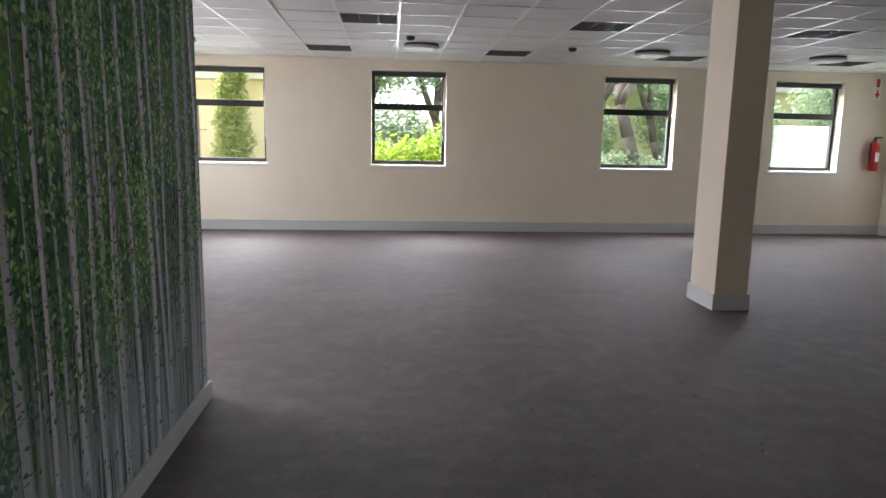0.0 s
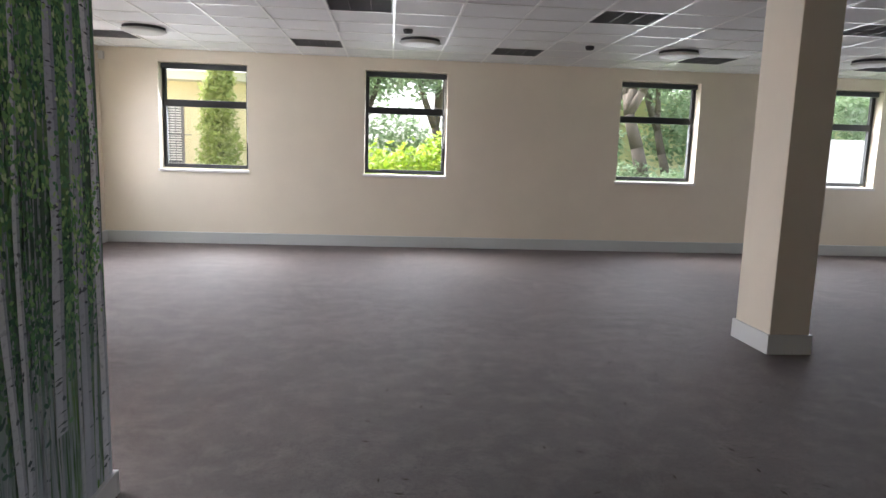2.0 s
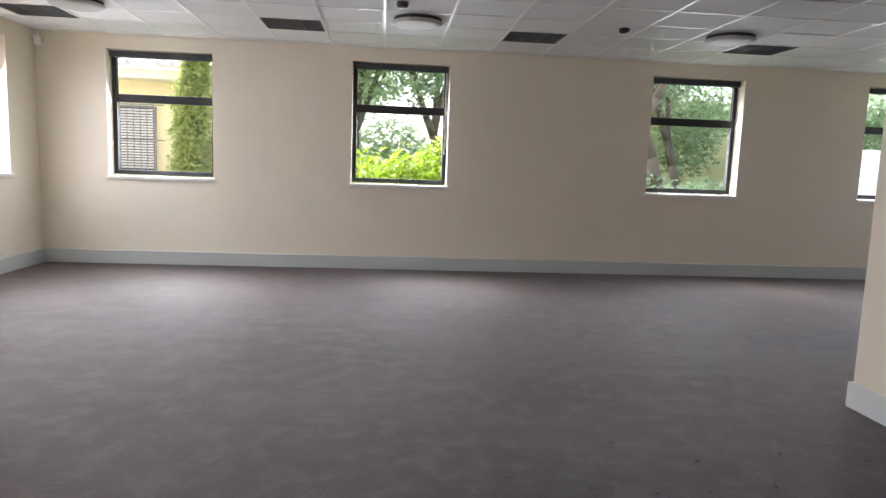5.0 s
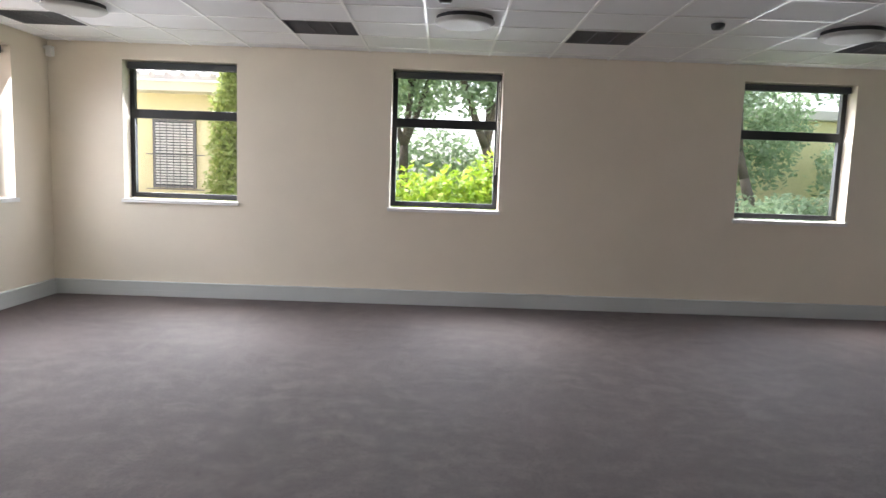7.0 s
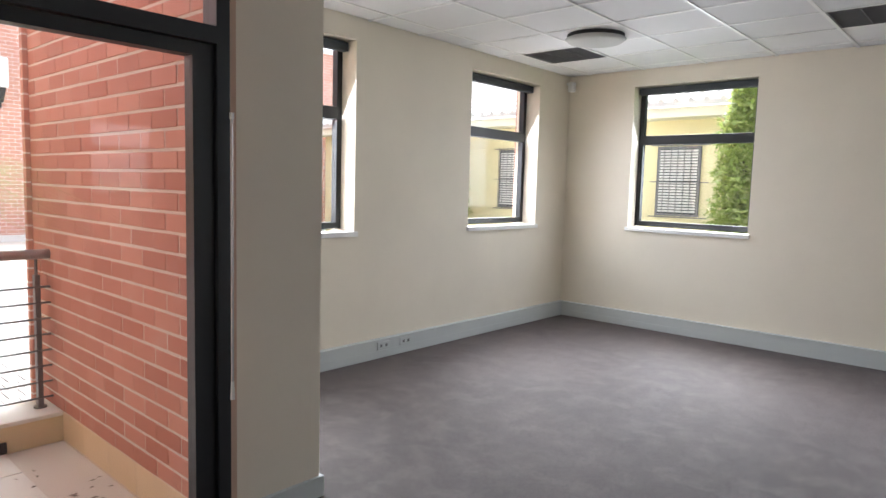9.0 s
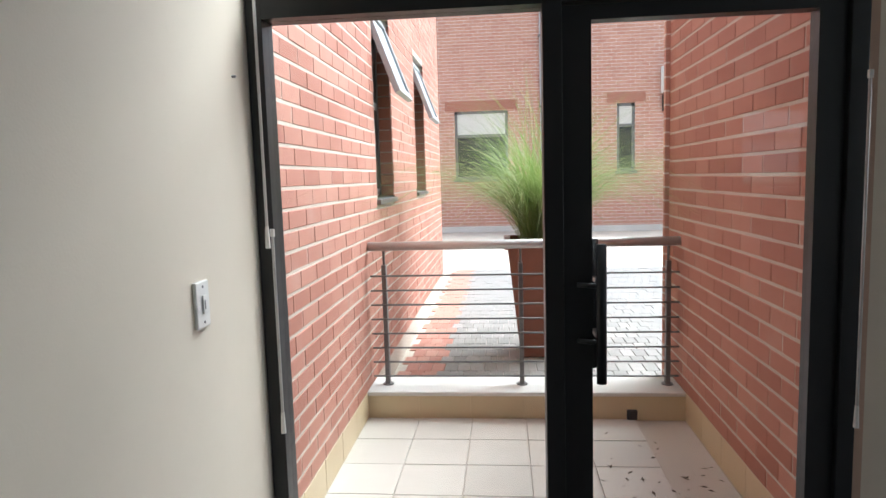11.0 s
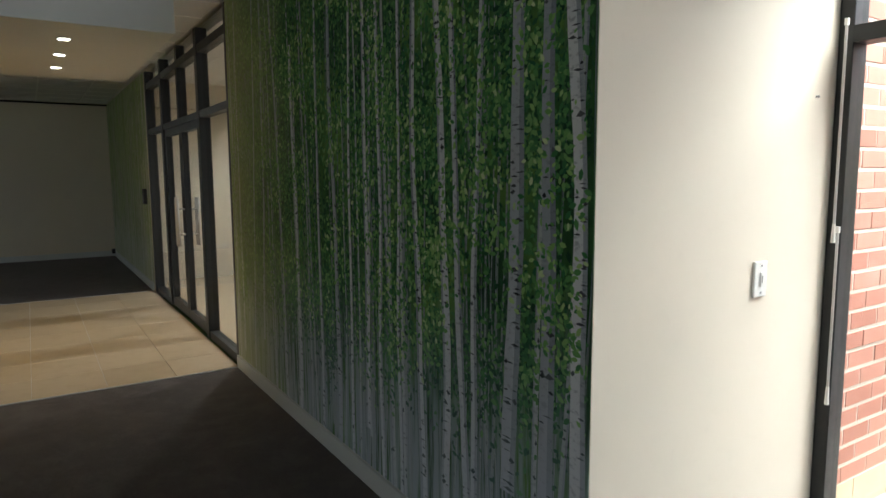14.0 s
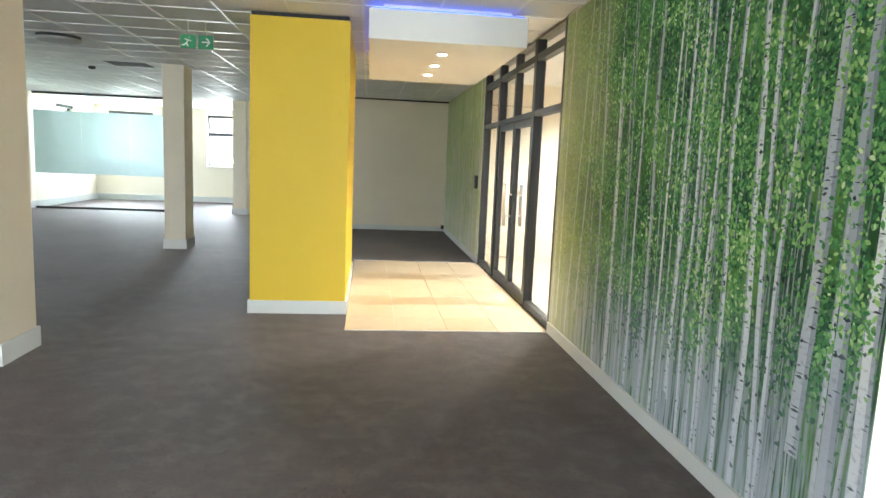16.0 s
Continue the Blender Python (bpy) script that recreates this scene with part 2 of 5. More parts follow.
DARKSTEEL = metal_material("grey_steel", (0.20, 0.20, 0.20), 0.4, 0.7)
GLASS = glass_material("clear_glass", (0.955, 0.965, 0.96))
DARKGLASS = metal_material("dark_window_glass", (0.03, 0.04, 0.045), 0.12, 0.0)
SASHGREY = metal_material("pale_grey_sash", (0.42, 0.45, 0.47), 0.35, 0.2)
LOUVRE = metal_material("grey_louvre", (0.20, 0.20, 0.21), 0.45, 0.3)
# near-black: shade painted into gaps, diffuser throats and behind the wing windows
SHADEBLACK = metal_material("recess_shade_black", (0.03, 0.03, 0.03), 0.8, 0.0)
PLASTIC = painted("white_plastic", (0.80, 0.79, 0.75), 0.35, 40, 0.02, 0.02)
RED = painted("red_enamel", (0.55, 0.03, 0.03), 0.3, 30, 0.05, 0.02)
GREEN = painted("green_sign_face", (0.03, 0.26, 0.10), 0.4, 30, 0.03, 0.02)
SIGNWHITE = painted("white_sign_face", (0.85, 0.85, 0.82), 0.4, 30, 0.02, 0.02)
BRICK = brick_material("face_brick", (0.36, 0.145, 0.100), (0.42, 0.185, 0.132), (0.48, 0.235, 0.172))
MORTAR = painted("mortar", (0.60, 0.54, 0.46), 0.9, 120, 0.15, 0.5)
FARBRICK = brick_wall_material("far_face_brick", (0.50, 0.24, 0.18), (0.56, 0.30, 0.225), (0.72, 0.66, 0.60))
BALCONYTILE = tile_material("cream_balcony_tile", (0.56, 0.53, 0.47), (0.62, 0.585, 0.52), 0.45)
PLINTHTILE = tile_material("tan_plinth_tile", (0.56, 0.45, 0.28), (0.62, 0.51, 0.33), 0.45)
LOBBYTILE = tile_material("glossy_cream_tile", (0.60, 0.47, 0.32), (0.64, 0.51, 0.36), 0.13)
COPING = painted("white_coping", (0.74, 0.73, 0.69), 0.7, 60, 0.12, 0.3)
PAVER = brick_material("grey_paver", (0.22, 0.21, 0.20), (0.27, 0.26, 0.245), (0.32, 0.30, 0.285))
REDPAVER = brick_material("red_paver", (0.36, 0.15, 0.11), (0.42, 0.19, 0.14), (0.46, 0.24, 0.18))
HOUSE = painted("yellow_house_plaster", (0.80, 0.72, 0.42), 0.85, 60, 0.08, 0.3)
EAVE = painted("cream_eave", (0.74, 0.70, 0.55), 0.7, 40, 0.05)
ROOF = painted("pale_roof_tile", (0.62, 0.58, 0.54), 0.8, 30, 0.15, 0.3)
PLANTER = metal_material("rust_brown_planter", (0.20, 0.075, 0.045), 0.55, 0.1)
SOIL = painted("soil", (0.06, 0.045, 0.03), 0.95, 40, 0.4, 1.0)
BARK = painted("bark", (0.16, 0.13, 0.10), 0.9, 40, 0.35, 1.0)
LAWN = painted("lawn_ground", (0.10, 0.17, 0.05), 0.95, 40, 0.4, 0.8)
GRASSBLADE = leaf_material("grass_blade", (0.16, 0.26, 0.06), (0.26, 0.36, 0.10), (0.42, 0.42, 0.20))
HEDGELEAF = leaf_material("bright_hedge_leaf", (0.20, 0.34, 0.02), (0.34, 0.46, 0.04), (0.50, 0.56, 0.08))
TREELEAF = leaf_material("tree_leaf", (0.26, 0.36, 0.20), (0.36, 0.46, 0.28), (0.48, 0.56, 0.38))
CONIFERLEAF = leaf_material("conifer_leaf", (0.28, 0.36, 0.08), (0.40, 0.46, 0.14), (0.54, 0.58, 0.24))
TAN = painted("tan_panel", (0.52, 0.40, 0.27), 0.6, 40, 0.06)


def glow_material(name, col, power):
    n = Nodes(name, 0.4)
    n.color(col)
    n.b.inputs["Emission Color"].default_value = (*col, 1)
    n.b.inputs["Emission Strength"].default_value = power
    return n.mat


LAMPGLOW = glow_material("lit_downlight", (1.0, 0.9, 0.72), 2.0)
BLUEGLOW = glow_material("blue_led_strip", (0.10, 0.16, 1.0), 0.10)

frost = Nodes("frosted_film", 0.5)
frost.color((0.66, 0.82, 0.82))
frost.b.inputs["Transmission Weight"].default_value = 0.25
FROST = frost.mat


# ---------------- building helpers ----------------
def box(bm, x0, x1, y0, y1, z0, z1, bevel=0.0):
    v = [bm.verts.new(p) for p in ((x0, y0, z0), (x1, y0, z0), (x1, y1, z0), (x0, y1, z0), (x0, y0, z1), (x1, y0, z1), (x1, y1, z1), (x0, y1, z1))]
    fs = [bm.faces.new([v[i] for i in f]) for f in ((0, 3, 2, 1), (4, 5, 6, 7), (0, 1, 5, 4), (1, 2, 6, 5), (2, 3, 7, 6), (3, 0, 4, 7))]
    if bevel:
        bmesh.ops.bevel(bm, geom=list({e for f in fs for e in f.edges}), offset=bevel, segments=2, affect="EDGES", profile=0.5)


def tube(bm, a, b, r, seg=10, r2=None):
    a, b = Vector(a), Vector(b)
    m = Matrix.Translation((a + b) / 2) @ (b - a).to_track_quat("Z", "Y").to_matrix().to_4x4()
    bmesh.ops.create_cone(bm, cap_ends=True, segments=seg, radius1=r, radius2=r if r2 is None else r2, depth=(b - a).length, matrix=m)


def lathe(bm, profile, x, y, seg=24):
    rings = []
    for r, z in profile:
        rings.append([bm.verts.new((x + r * math.cos(2 * math.pi * i / seg), y + r * math.sin(2 * math.pi * i / seg), z)) for i in range(seg)])
    for p, q in zip(rings, rings[1:]):
        for i in range(seg):
            bm.faces.new((p[i], p[(i + 1) % seg], q[(i + 1) % seg], q[i]))
    bm.faces.new(rings[0][::-1])
    bm.faces.new(rings[-1])


def part(name, bm, mat, parent=None, label=""):
    me = bpy.data.meshes.new(name)
    bmesh.ops.recalc_face_normals(bm, faces=bm.faces)
    bm.to_mesh(me)
    bm.free()
    me.materials.append(mat)
    ob = new(name, me)
    if parent is not None:
        ob.parent = parent
        ob.matrix_parent_inverse = parent.matrix_basis.inverted()
    if label:
        ob["label"] = label
    return ob


def boxes(name, items, mat, parent=None, label="", bevel=0.0):
    bm = bmesh.new()
    for b in items:
        box(bm, *b, bevel=bevel)
    return part(name, bm, mat, parent, label)


def thing(name, x, y, z, label, category, group=""):
    o = new(name)
    o.matrix_basis = pose(x, y, z)
    return tagged(o, label, category, group)


def structure(ob, label, category):
    return tagged(ob, label, category, kind="structure")


def smooth(ob):
    for p in ob.data.polygons:
        p.use_smooth = True
    return ob


def wall(name, along, u0, u1, a0, a1, z0, z1, openings, mat, label):
    """A wall with thickness a0..a1, running u0..u1 along x or y, with openings (u0, u1, z0, z1) cut through."""
    us = sorted({u0, u1, *[v for o in openings for v in o[:2]]})
    zs = sorted({z0, z1, *[v for o in openings for v in o[2:]]})
    bm = bmesh.new()

    def solid(i, k):
        if not (0 <= i < len(us) - 1 and 0 <= k < len(zs) - 1):
            return False
        u, z = (us[i] + us[i + 1]) / 2, (zs[k] + zs[k + 1]) / 2
        return not any(o[0] < u < o[1] and o[2] < z < o[3] for o in openings)

    def P(u, a, z):
        return bm.verts.new((u, a, z) if along == "x" else (a, u, z))

    for i in range(len(us) - 1):
        for k in range(len(zs) - 1):
            if not solid(i, k):
                continue
            ua, ub, za, zb = us[i], us[i + 1], zs[k], zs[k + 1]
            for a in (a0, a1):
                bm.faces.new((P(ua, a, za), P(ub, a, za), P(ub, a, zb), P(ua, a, zb)))
            for di, dk, e in ((-1, 0, ((ua, za), (ua, zb))), (1, 0, ((ub, za), (ub, zb))), (0, -1, ((ua, za), (ub, za))), (0, 1, ((ua, zb), (ub, zb)))):
                if not solid(i + di, k + dk):
                    (p, q), (r, s) = e
                    bm.faces.new((P(p, a0, q), P(r, a0, s), P(r, a1, s), P(p, a1, q)))
    bmesh.ops.remove_doubles(bm, verts=bm.verts, dist=1e-5)
    return structure(part(name, bm, mat, None), label, "wall")


# ---------------- large structure ----------------
H, T = 2.8, 0.30
NY, WX, EX, SY = 11.51, -3.91, 8.95, -14.5
MX, CY = -0.825, 4.18          # face of the mural wall, and its north corner
GX = -2.105                    # glazing to the balcony
ZB, ZT = 1.09, 2.63            # sill and head of the windows
N_WINDOWS = [(-3.10, -1.835), (-0.125, 1.105), (3.775, 5.03), (6.78, 8.03)]
W_WINDOWS = [(7.05, 8.25), (9.71, 10.89)]
E_WINDOWS = [(9.6, 10.8), (-5.6, -4.4), (-8.6, -7.4), (-13.3, -12.1)]
S_WINDOWS = [(4.7, 5.75), (7.3, 8.6)]

floor_bm = bmesh.new()
box(floor_bm, -4.2, 9.25, 6.05, 11.8, -0.12, 0.0)
box(floor_bm, -2.2, 9.25, 4.0, 6.05, -0.12, 0.0)
box(floor_bm, -1.0, 9.25, 0.4, 4.0, -0.12, 0.0)
box(floor_bm, 1.03, 9.25, -3.64, 0.4, -0.12, 0.0)
box(floor_bm, -1.0, 9.25, -14.8, -3.64, -0.12, 0.0)
structure(part("floor", floor_bm, CARPET), "worn brown-grey carpet over the whole office floor", "floor")

wall("wall_north", "x", WX - T, EX + T, NY, NY + T, -0.1, 3.1, [(a, b, ZB, ZT) for a, b in N_WINDOWS], WALL, "cream painted wall with four square windows")
wall("wall_west", "y", 6.63, NY, WX - T, WX, -0.1, 3.1, [(a, b, ZB, ZT) for a, b in W_WINDOWS], WALL, "cream painted wall with two windows")
wall("wall_east", "y", SY - T, NY, EX, EX + T, -0.1, 3.1, [(a, b, ZB, ZT) for a, b in E_WINDOWS], WALL, "cream painted long wall with windows")
wall("wall_south", "x", 2.25, EX, SY - T, SY, -0.1, 3.1, [(a, b, ZB, ZT) for a, b in S_WINDOWS], WALL, "cream painted end wall with windows")
wall("wall_pier", "x", WX - T, -2.24, 6.06, 6.63, -0.1, 3.1, [], WALL, "cream painted thick wall end beside the balcony door")
wall("wall_switch", "x", GX - 0.06, MX - 0.15, 3.92, CY, -0.1, 3.1, [], WALL, "cream painted return wall with a light switch")
wall("wall_mural", "y", 0.4, CY, MX - 0.15, MX - 0.004, -0.1, 3.1, [], WALL, "cream wall behind the birch mural")
wall("wall_mural_far", "y", -8.25, -3.64, MX - 0.15, MX - 0.004, -0.1, 3.1, [], WALL, "cream wall behind the far birch mural")
wall("wall_back", "x", MX - 0.004, 2.4, -8.25, -8.1, -0.1, 3.1, [], WALL, "plain cream wall at the passage's end")
wall("wall_side", "y", SY, -8.25, 2.25, 2.4, -0.1, 3.1, [], WALL, "plain cream side wall")

# the printed wood: flat layers of trunks and leaves on the wall's face
def flat_mesh(name, vs, fs, mats, parent, label, index=None):
    me = bpy.data.meshes.new(name)
    me.from_pydata(vs, [], fs)
    for mt in mats:
        me.materials.append(mt)
    if index:
        me.polygons.foreach_set("material_index", index)
    o = new(name, me)
    o.parent = parent
    return tagged(o, label, kind="stuff")


def printed_trunks(parent, x, ya, yb, za, zb, trunks, bark, seed, label, knots):
    """Ribbons of bark (y at eye height, width), each with a darker side and dark knots and ticks."""
    r = random.Random(seed)
    vs, fs, idx = [], [], []

    def ribbon(line, off, mi):
        k = len(vs)
        for y, z, lo, hi in line:
            vs.extend([(x + off, min(max(y + lo, ya), yb), z), (x + off, min(max(y + hi, ya), yb), z)])
        for i in range(len(line) - 1):
            q = k + 2 * i
            fs.append((q, q + 1, q + 3, q + 2))
            idx.append(mi)

    for y0, w in trunks:
        lean, p1, p2 = r.gauss(0, 0.03), r.uniform(0, 6.3), r.uniform(0, 6.3)
        sway = r.uniform(0.006, 0.024)
        top = zb if r.random() < 0.75 else r.uniform(1.6, zb)
        foot = za if r.random() < 0.8 else r.uniform(za, za + 0.4)
        pts = []
        for i in range(19):
            z = foot + (top - foot) * i / 18
            yy = y0 + lean * (z - 1.0) + sway * math.sin(2.1 * z + p1) + 0.3 * sway * math.sin(6.0 * z + p2)
            ww = w * (1.16 - 0.17 * z) * (1 + r.uniform(-0.09, 0.09)) / 2
            pts.append((yy, z, ww))
        ribbon([(y, z, -h, h) for y, z, h in pts], 0.0, 0)
        d = 1 if r.random() < 0.75 else -1
        f = r.uniform(0.15, 0.6)
        ribbon([(y, z, min(d * h * f, d * h), max(d * h * f, d * h)) for y, z, h in pts], 0.0002, 1)
        for _ in range(int(knots * (top - foot) * r.uniform(0.6, 1.4))):
            i = r.randrange(18)
            u = r.random()
            y, z, h = (pts[i][m] * (1 - u) + pts[i + 1][m] * u for m in range(3))
            e = r.choice((-1, 1, 1))
            ln = h * r.uniform(0.5, 1.5)
            th = r.choice((0.003, 0.004, 0.006, 0.011)) * r.uniform(0.7, 1.3) * min(1, 0.4 + w / 0.05)
            k = len(vs)
            for py, pz in ((e * h * 1.02, z), (e * (h - ln * 0.6), z + th), (e * (h - ln), z + r.uniform(-0.5, 0.5) * th), (e * (h - ln * 0.5), z - th * 0.7)):
                vs.append((x + 0.0004, min(max(y + py, ya), yb), pz))
            fs.append((k, k + 1, k + 2, k + 3))
            idx.append(2)
    flat_mesh("printed_trunks", vs, fs, [bark, BARK_SIDE, BARK_KNOT], parent, label, idx)


def printed_leaves(parent, x, ya, yb, zb, clumps, per, size, mat, seed, label, low=0.45):
    """Small pointed leaves strewn in drooping clumps, thinning out towards the foot."""
    r = random.Random(seed)
    vs, fs = [], []
    for _ in range(clumps):
        cy, cz = r.uniform(ya, yb), zb - (zb - low) * r.random() ** 1.25
        sy, sz = r.uniform(0.04, 0.14), r.uniform(0.05, 0.16)
        for _ in range(int(per * r.uniform(0.5, 1.5))):
            y, z = cy + r.gauss(0, sy), cz + r.gauss(0, sz)
            s_ = size * r.uniform(0.55, 1.3)
            if not (ya + s_ < y < yb - s_ and 0.12 < z < zb - s_):
                continue
            a = r.uniform(0, 6.283)
            ca, sa = math.cos(a) * s_, math.sin(a) * s_
            k = len(vs)
            xx = x + r.uniform(0, 0.0003)
            for u, v in ((-0.9, 0.0), (-0.25, -0.5), (0.5, -0.38), (1.0, 0.05), (0.45, 0.42), (-0.3, 0.48)):
                v *= 0.85 + 0.3 * r.random()
                vs.append((xx, y + u * ca - v * sa, z + u * sa + v * ca))
            fs.append(tuple(range(k, k + 6)))
    flat_mesh("printed_leaves", vs, fs, [mat], parent, label)


def birch_mural(name, ya, yb, near, label, seed, dense=1.0, size=1.0):
    root = structure(boxes(name, [(MX - 0.003, MX, ya, yb, 0.1, H)], MURAL), label, "mural")
    r = random.Random(seed)
    ln = yb - ya
    za, zb = 0.1, H - 0.002
    far_ = [(r.uniform(ya, yb), r.uniform(0.006, 0.016)) for _ in range(int(14 * ln))]
    mid = [(r.uniform(ya, yb), r.uniform(0.012, 0.036)) for _ in range(int(5 * ln))]
    k, big = dense, size
    printed_trunks(root, MX + 0.0003, ya, yb, za, zb, far_, BARK_FAR, seed + 1, "thin grey-green printed trunks", 4)
    printed_leaves(root, MX + 0.0009, ya, yb, zb, int(k * 60 * ln), 90, 0.0150 * big, PRINT_DEEP, seed + 2, "deep green printed leaves", 0.55)
    printed_trunks(root, MX + 0.0014, ya, yb, za, zb, mid, BARK_MID, seed + 3, "slim pale printed birch trunks", 10)
    printed_leaves(root, MX + 0.0020, ya, yb, zb, int(k * 48 * ln), 85, 0.0150 * big, PRINT_MID, seed + 4, "mid green printed leaves", 0.7)
    printed_trunks(root, MX + 0.0025, ya, yb, za, zb, near, BARK_NEAR, seed + 5, "white printed birch trunks with dark knots", 20)
    printed_leaves(root, MX + 0.0031, ya, yb, zb, int(k * 38 * ln), 62, 0.0150 * big, PRINT_BRIGHT, seed + 6, "bright green printed leaf sprays", 0.65)
    return root


NEAR_TRUNKS = [(0.62, 0.03), (0.95, 0.028), (1.15, 0.035), (1.52, 0.04), (1.80, 0.05), (2.16, 0.034), (2.37, 0.048), (2.56, 0.03), (2.73, 0.042), (2.88, 0.036), (3.06, 0.03), (3.21, 0.044), (3.40, 0.05), (3.52, 0.042), (3.62, 0.036), (3.82, 0.074), (3.99, 0.066), (4.12, 0.062)]
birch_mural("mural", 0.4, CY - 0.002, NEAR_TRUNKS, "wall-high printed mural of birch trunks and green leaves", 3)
rf = random.Random(2)
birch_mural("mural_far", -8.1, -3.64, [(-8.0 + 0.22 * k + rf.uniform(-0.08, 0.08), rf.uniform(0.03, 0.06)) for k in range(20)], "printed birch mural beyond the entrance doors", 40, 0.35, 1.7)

# skirtings and cable trunking
base = []
for a, b in ((0.4, CY), (-8.1, -3.64)):
    base.append((MX, MX + 0.018, a, b, 0, 0.10))
base.append((MX, 2.4, -8.1, -8.082, 0, 0.10))
base.append((GX + 0.06, MX + 0.018, CY, CY + 0.018, 0, 0.10))
base.append((2.4, 2.418, SY, -8.1, 0, 0.10))
structure(boxes("baseboard", base, SKIRT, bevel=0.003), "white painted skirting board", "skirting")
trunk = bmesh.new()
for z0, z1, d in ((0.0, 0.165, 0.05), (0.065, 0.072, 0.053), (0.15, 0.168, 0.054)):
    box(trunk, WX, EX, NY - d, NY, z0 + 0.004, z1)
    box(trunk, WX, WX + d, 6.65, NY - 0.055, z0 + 0.004, z1)
    box(trunk, EX - d, EX, SY, NY - 0.055, z0 + 0.004, z1)
    box(trunk, 2.42, EX - 0.055, SY, SY + d, z0 + 0.004, z1)
structure(part("trim", trunk, TRUNKING), "pale grey cable trunking along the wall foot", "trunking")
structure(boxes("pier_baseboard", [(-2.24, -2.222, 6.10, 6.648, 0, 0.1), (WX + 0.05, -2.24, 6.63, 6.648, 0, 0.1)], TRUNKING, bevel=0.003), "grey skirting round the wall end", "skirting")

# ceiling: slab, tiles and bars in one mesh
PX, PY, OX, OY = 0.655, 0.58, 0.28, 10.70
GRILLES = [(-2, 0), (2, 0), (6, 0), (-6, 0), (10, 0), (-1, 4), (3, 4), (7, 4), (3, 8), (7, 8), (11, 8), (5, 17), (3, 14), (7, 20), (6, 26)]
DIFFUSERS = [(0, 1), (5, 1), (-5, 1), (9, 1), (5, 9), (9, 9), (6, 22), (9, 22)]
taken = {*GRILLES, *DIFFUSERS}
ZONES = [(-3.91, 8.95, 6.6, 11.51), (-2.05, 8.95, 4.18, 6.6), (-0.825, 8.95, -8.1, 4.18), (2.4, 8.95, -14.5, -8.1)]
HOLE = (-0.46, 0.88, -2.31, 0.47)
rng = random.Random(4)
verts, faces = [], []


def raw_box(x0, x1, y0, y1, z0, z1):
    k = len(verts)
    verts.extend([(x0, y0, z0), (x1, y0, z0), (x1, y1, z0), (x0, y1, z0), (x0, y0, z1), (x1, y0, z1), (x1, y1, z1), (x0, y1, z1)])
    faces.extend([tuple(k + i for i in f) for f in ((0, 3, 2, 1), (4, 5, 6, 7), (0, 1, 5, 4), (1, 2, 6, 5), (2, 3, 7, 6), (3, 0, 4, 7))])


def cell(i, j):
    return OX + i * PX, OX + (i + 1) * PX, OY - (j + 1) * PY, OY - j * PY


tile_faces = 0
for zx0, zx1, zy0, zy1 in ZONES:
    for i in range(-7, 14):
        for j in range(-2, 44):
            if (i, j) in taken:
                continue
            x0, x1, y0, y1 = cell(i, j)
            x0, x1, y0, y1 = max(x0, zx0), min(x1, zx1), max(y0, zy0), min(y1, zy1)
            if x1 - x0 < 0.03 or y1 - y0 < 0.03:
                continue
            dz = rng.uniform(0, 0.004)
            raw_box(x0 + 0.010, x1 - 0.010, y0 + 0.010, y1 - 0.010, H + 0.004 + dz, H + 0.02 + dz)
tile_faces = len(faces)
for zx0, zx1, zy0, zy1 in ZONES:
    for i in range(-7, 15):
        x = OX + i * PX
        if zx0 < x < zx1:
            raw_box(x - 0.012, x + 0.012, zy0, zy1, H - 0.001, H + 0.014)
    for j in range(-1, 45):
        y = OY - j * PY
        if zy0 < y < zy1:
            raw_box(zx0, zx1, y - 0.012, y + 0.012, H, H + 0.013)
raw_box(-4.2, 9.25, 6.05, 11.8, H + 0.12, H + 0.3)
raw_box(-2.12, 9.25, 3.95, 6.05, H + 0.12, H + 0.3)
raw_box(-0.97, 9.25, -14.8, 3.95, H + 0.12, H + 0.3)
ceiling_mesh = bpy.data.meshes.new("ceiling")
ceiling_mesh.from_pydata(verts, [], faces)
ceiling_mesh.materials.append(CEILING)
ceiling_mesh.materials.append(TBAR)
for p in ceiling_mesh.polygons:
    p.material_index = 0 if p.index < tile_faces else 1
structure(new("ceiling", ceiling_mesh), "suspended ceiling of white mineral tiles on white bars", "ceiling")

# unseen outer roof, added so that no sky enters round the ceiling
structure(boxes("roof_slab", [(-4.25, 9.3, 6.0, 11.85, 3.1, 3.3), (-2.16, 9.3, 3.9, 6.0, 3.1, 3.3), (-6.2, 9.3, -14.9, 3.9, 3.1, 3.3)], COPING), "unseen flat slab added to keep the sky out", "roof")


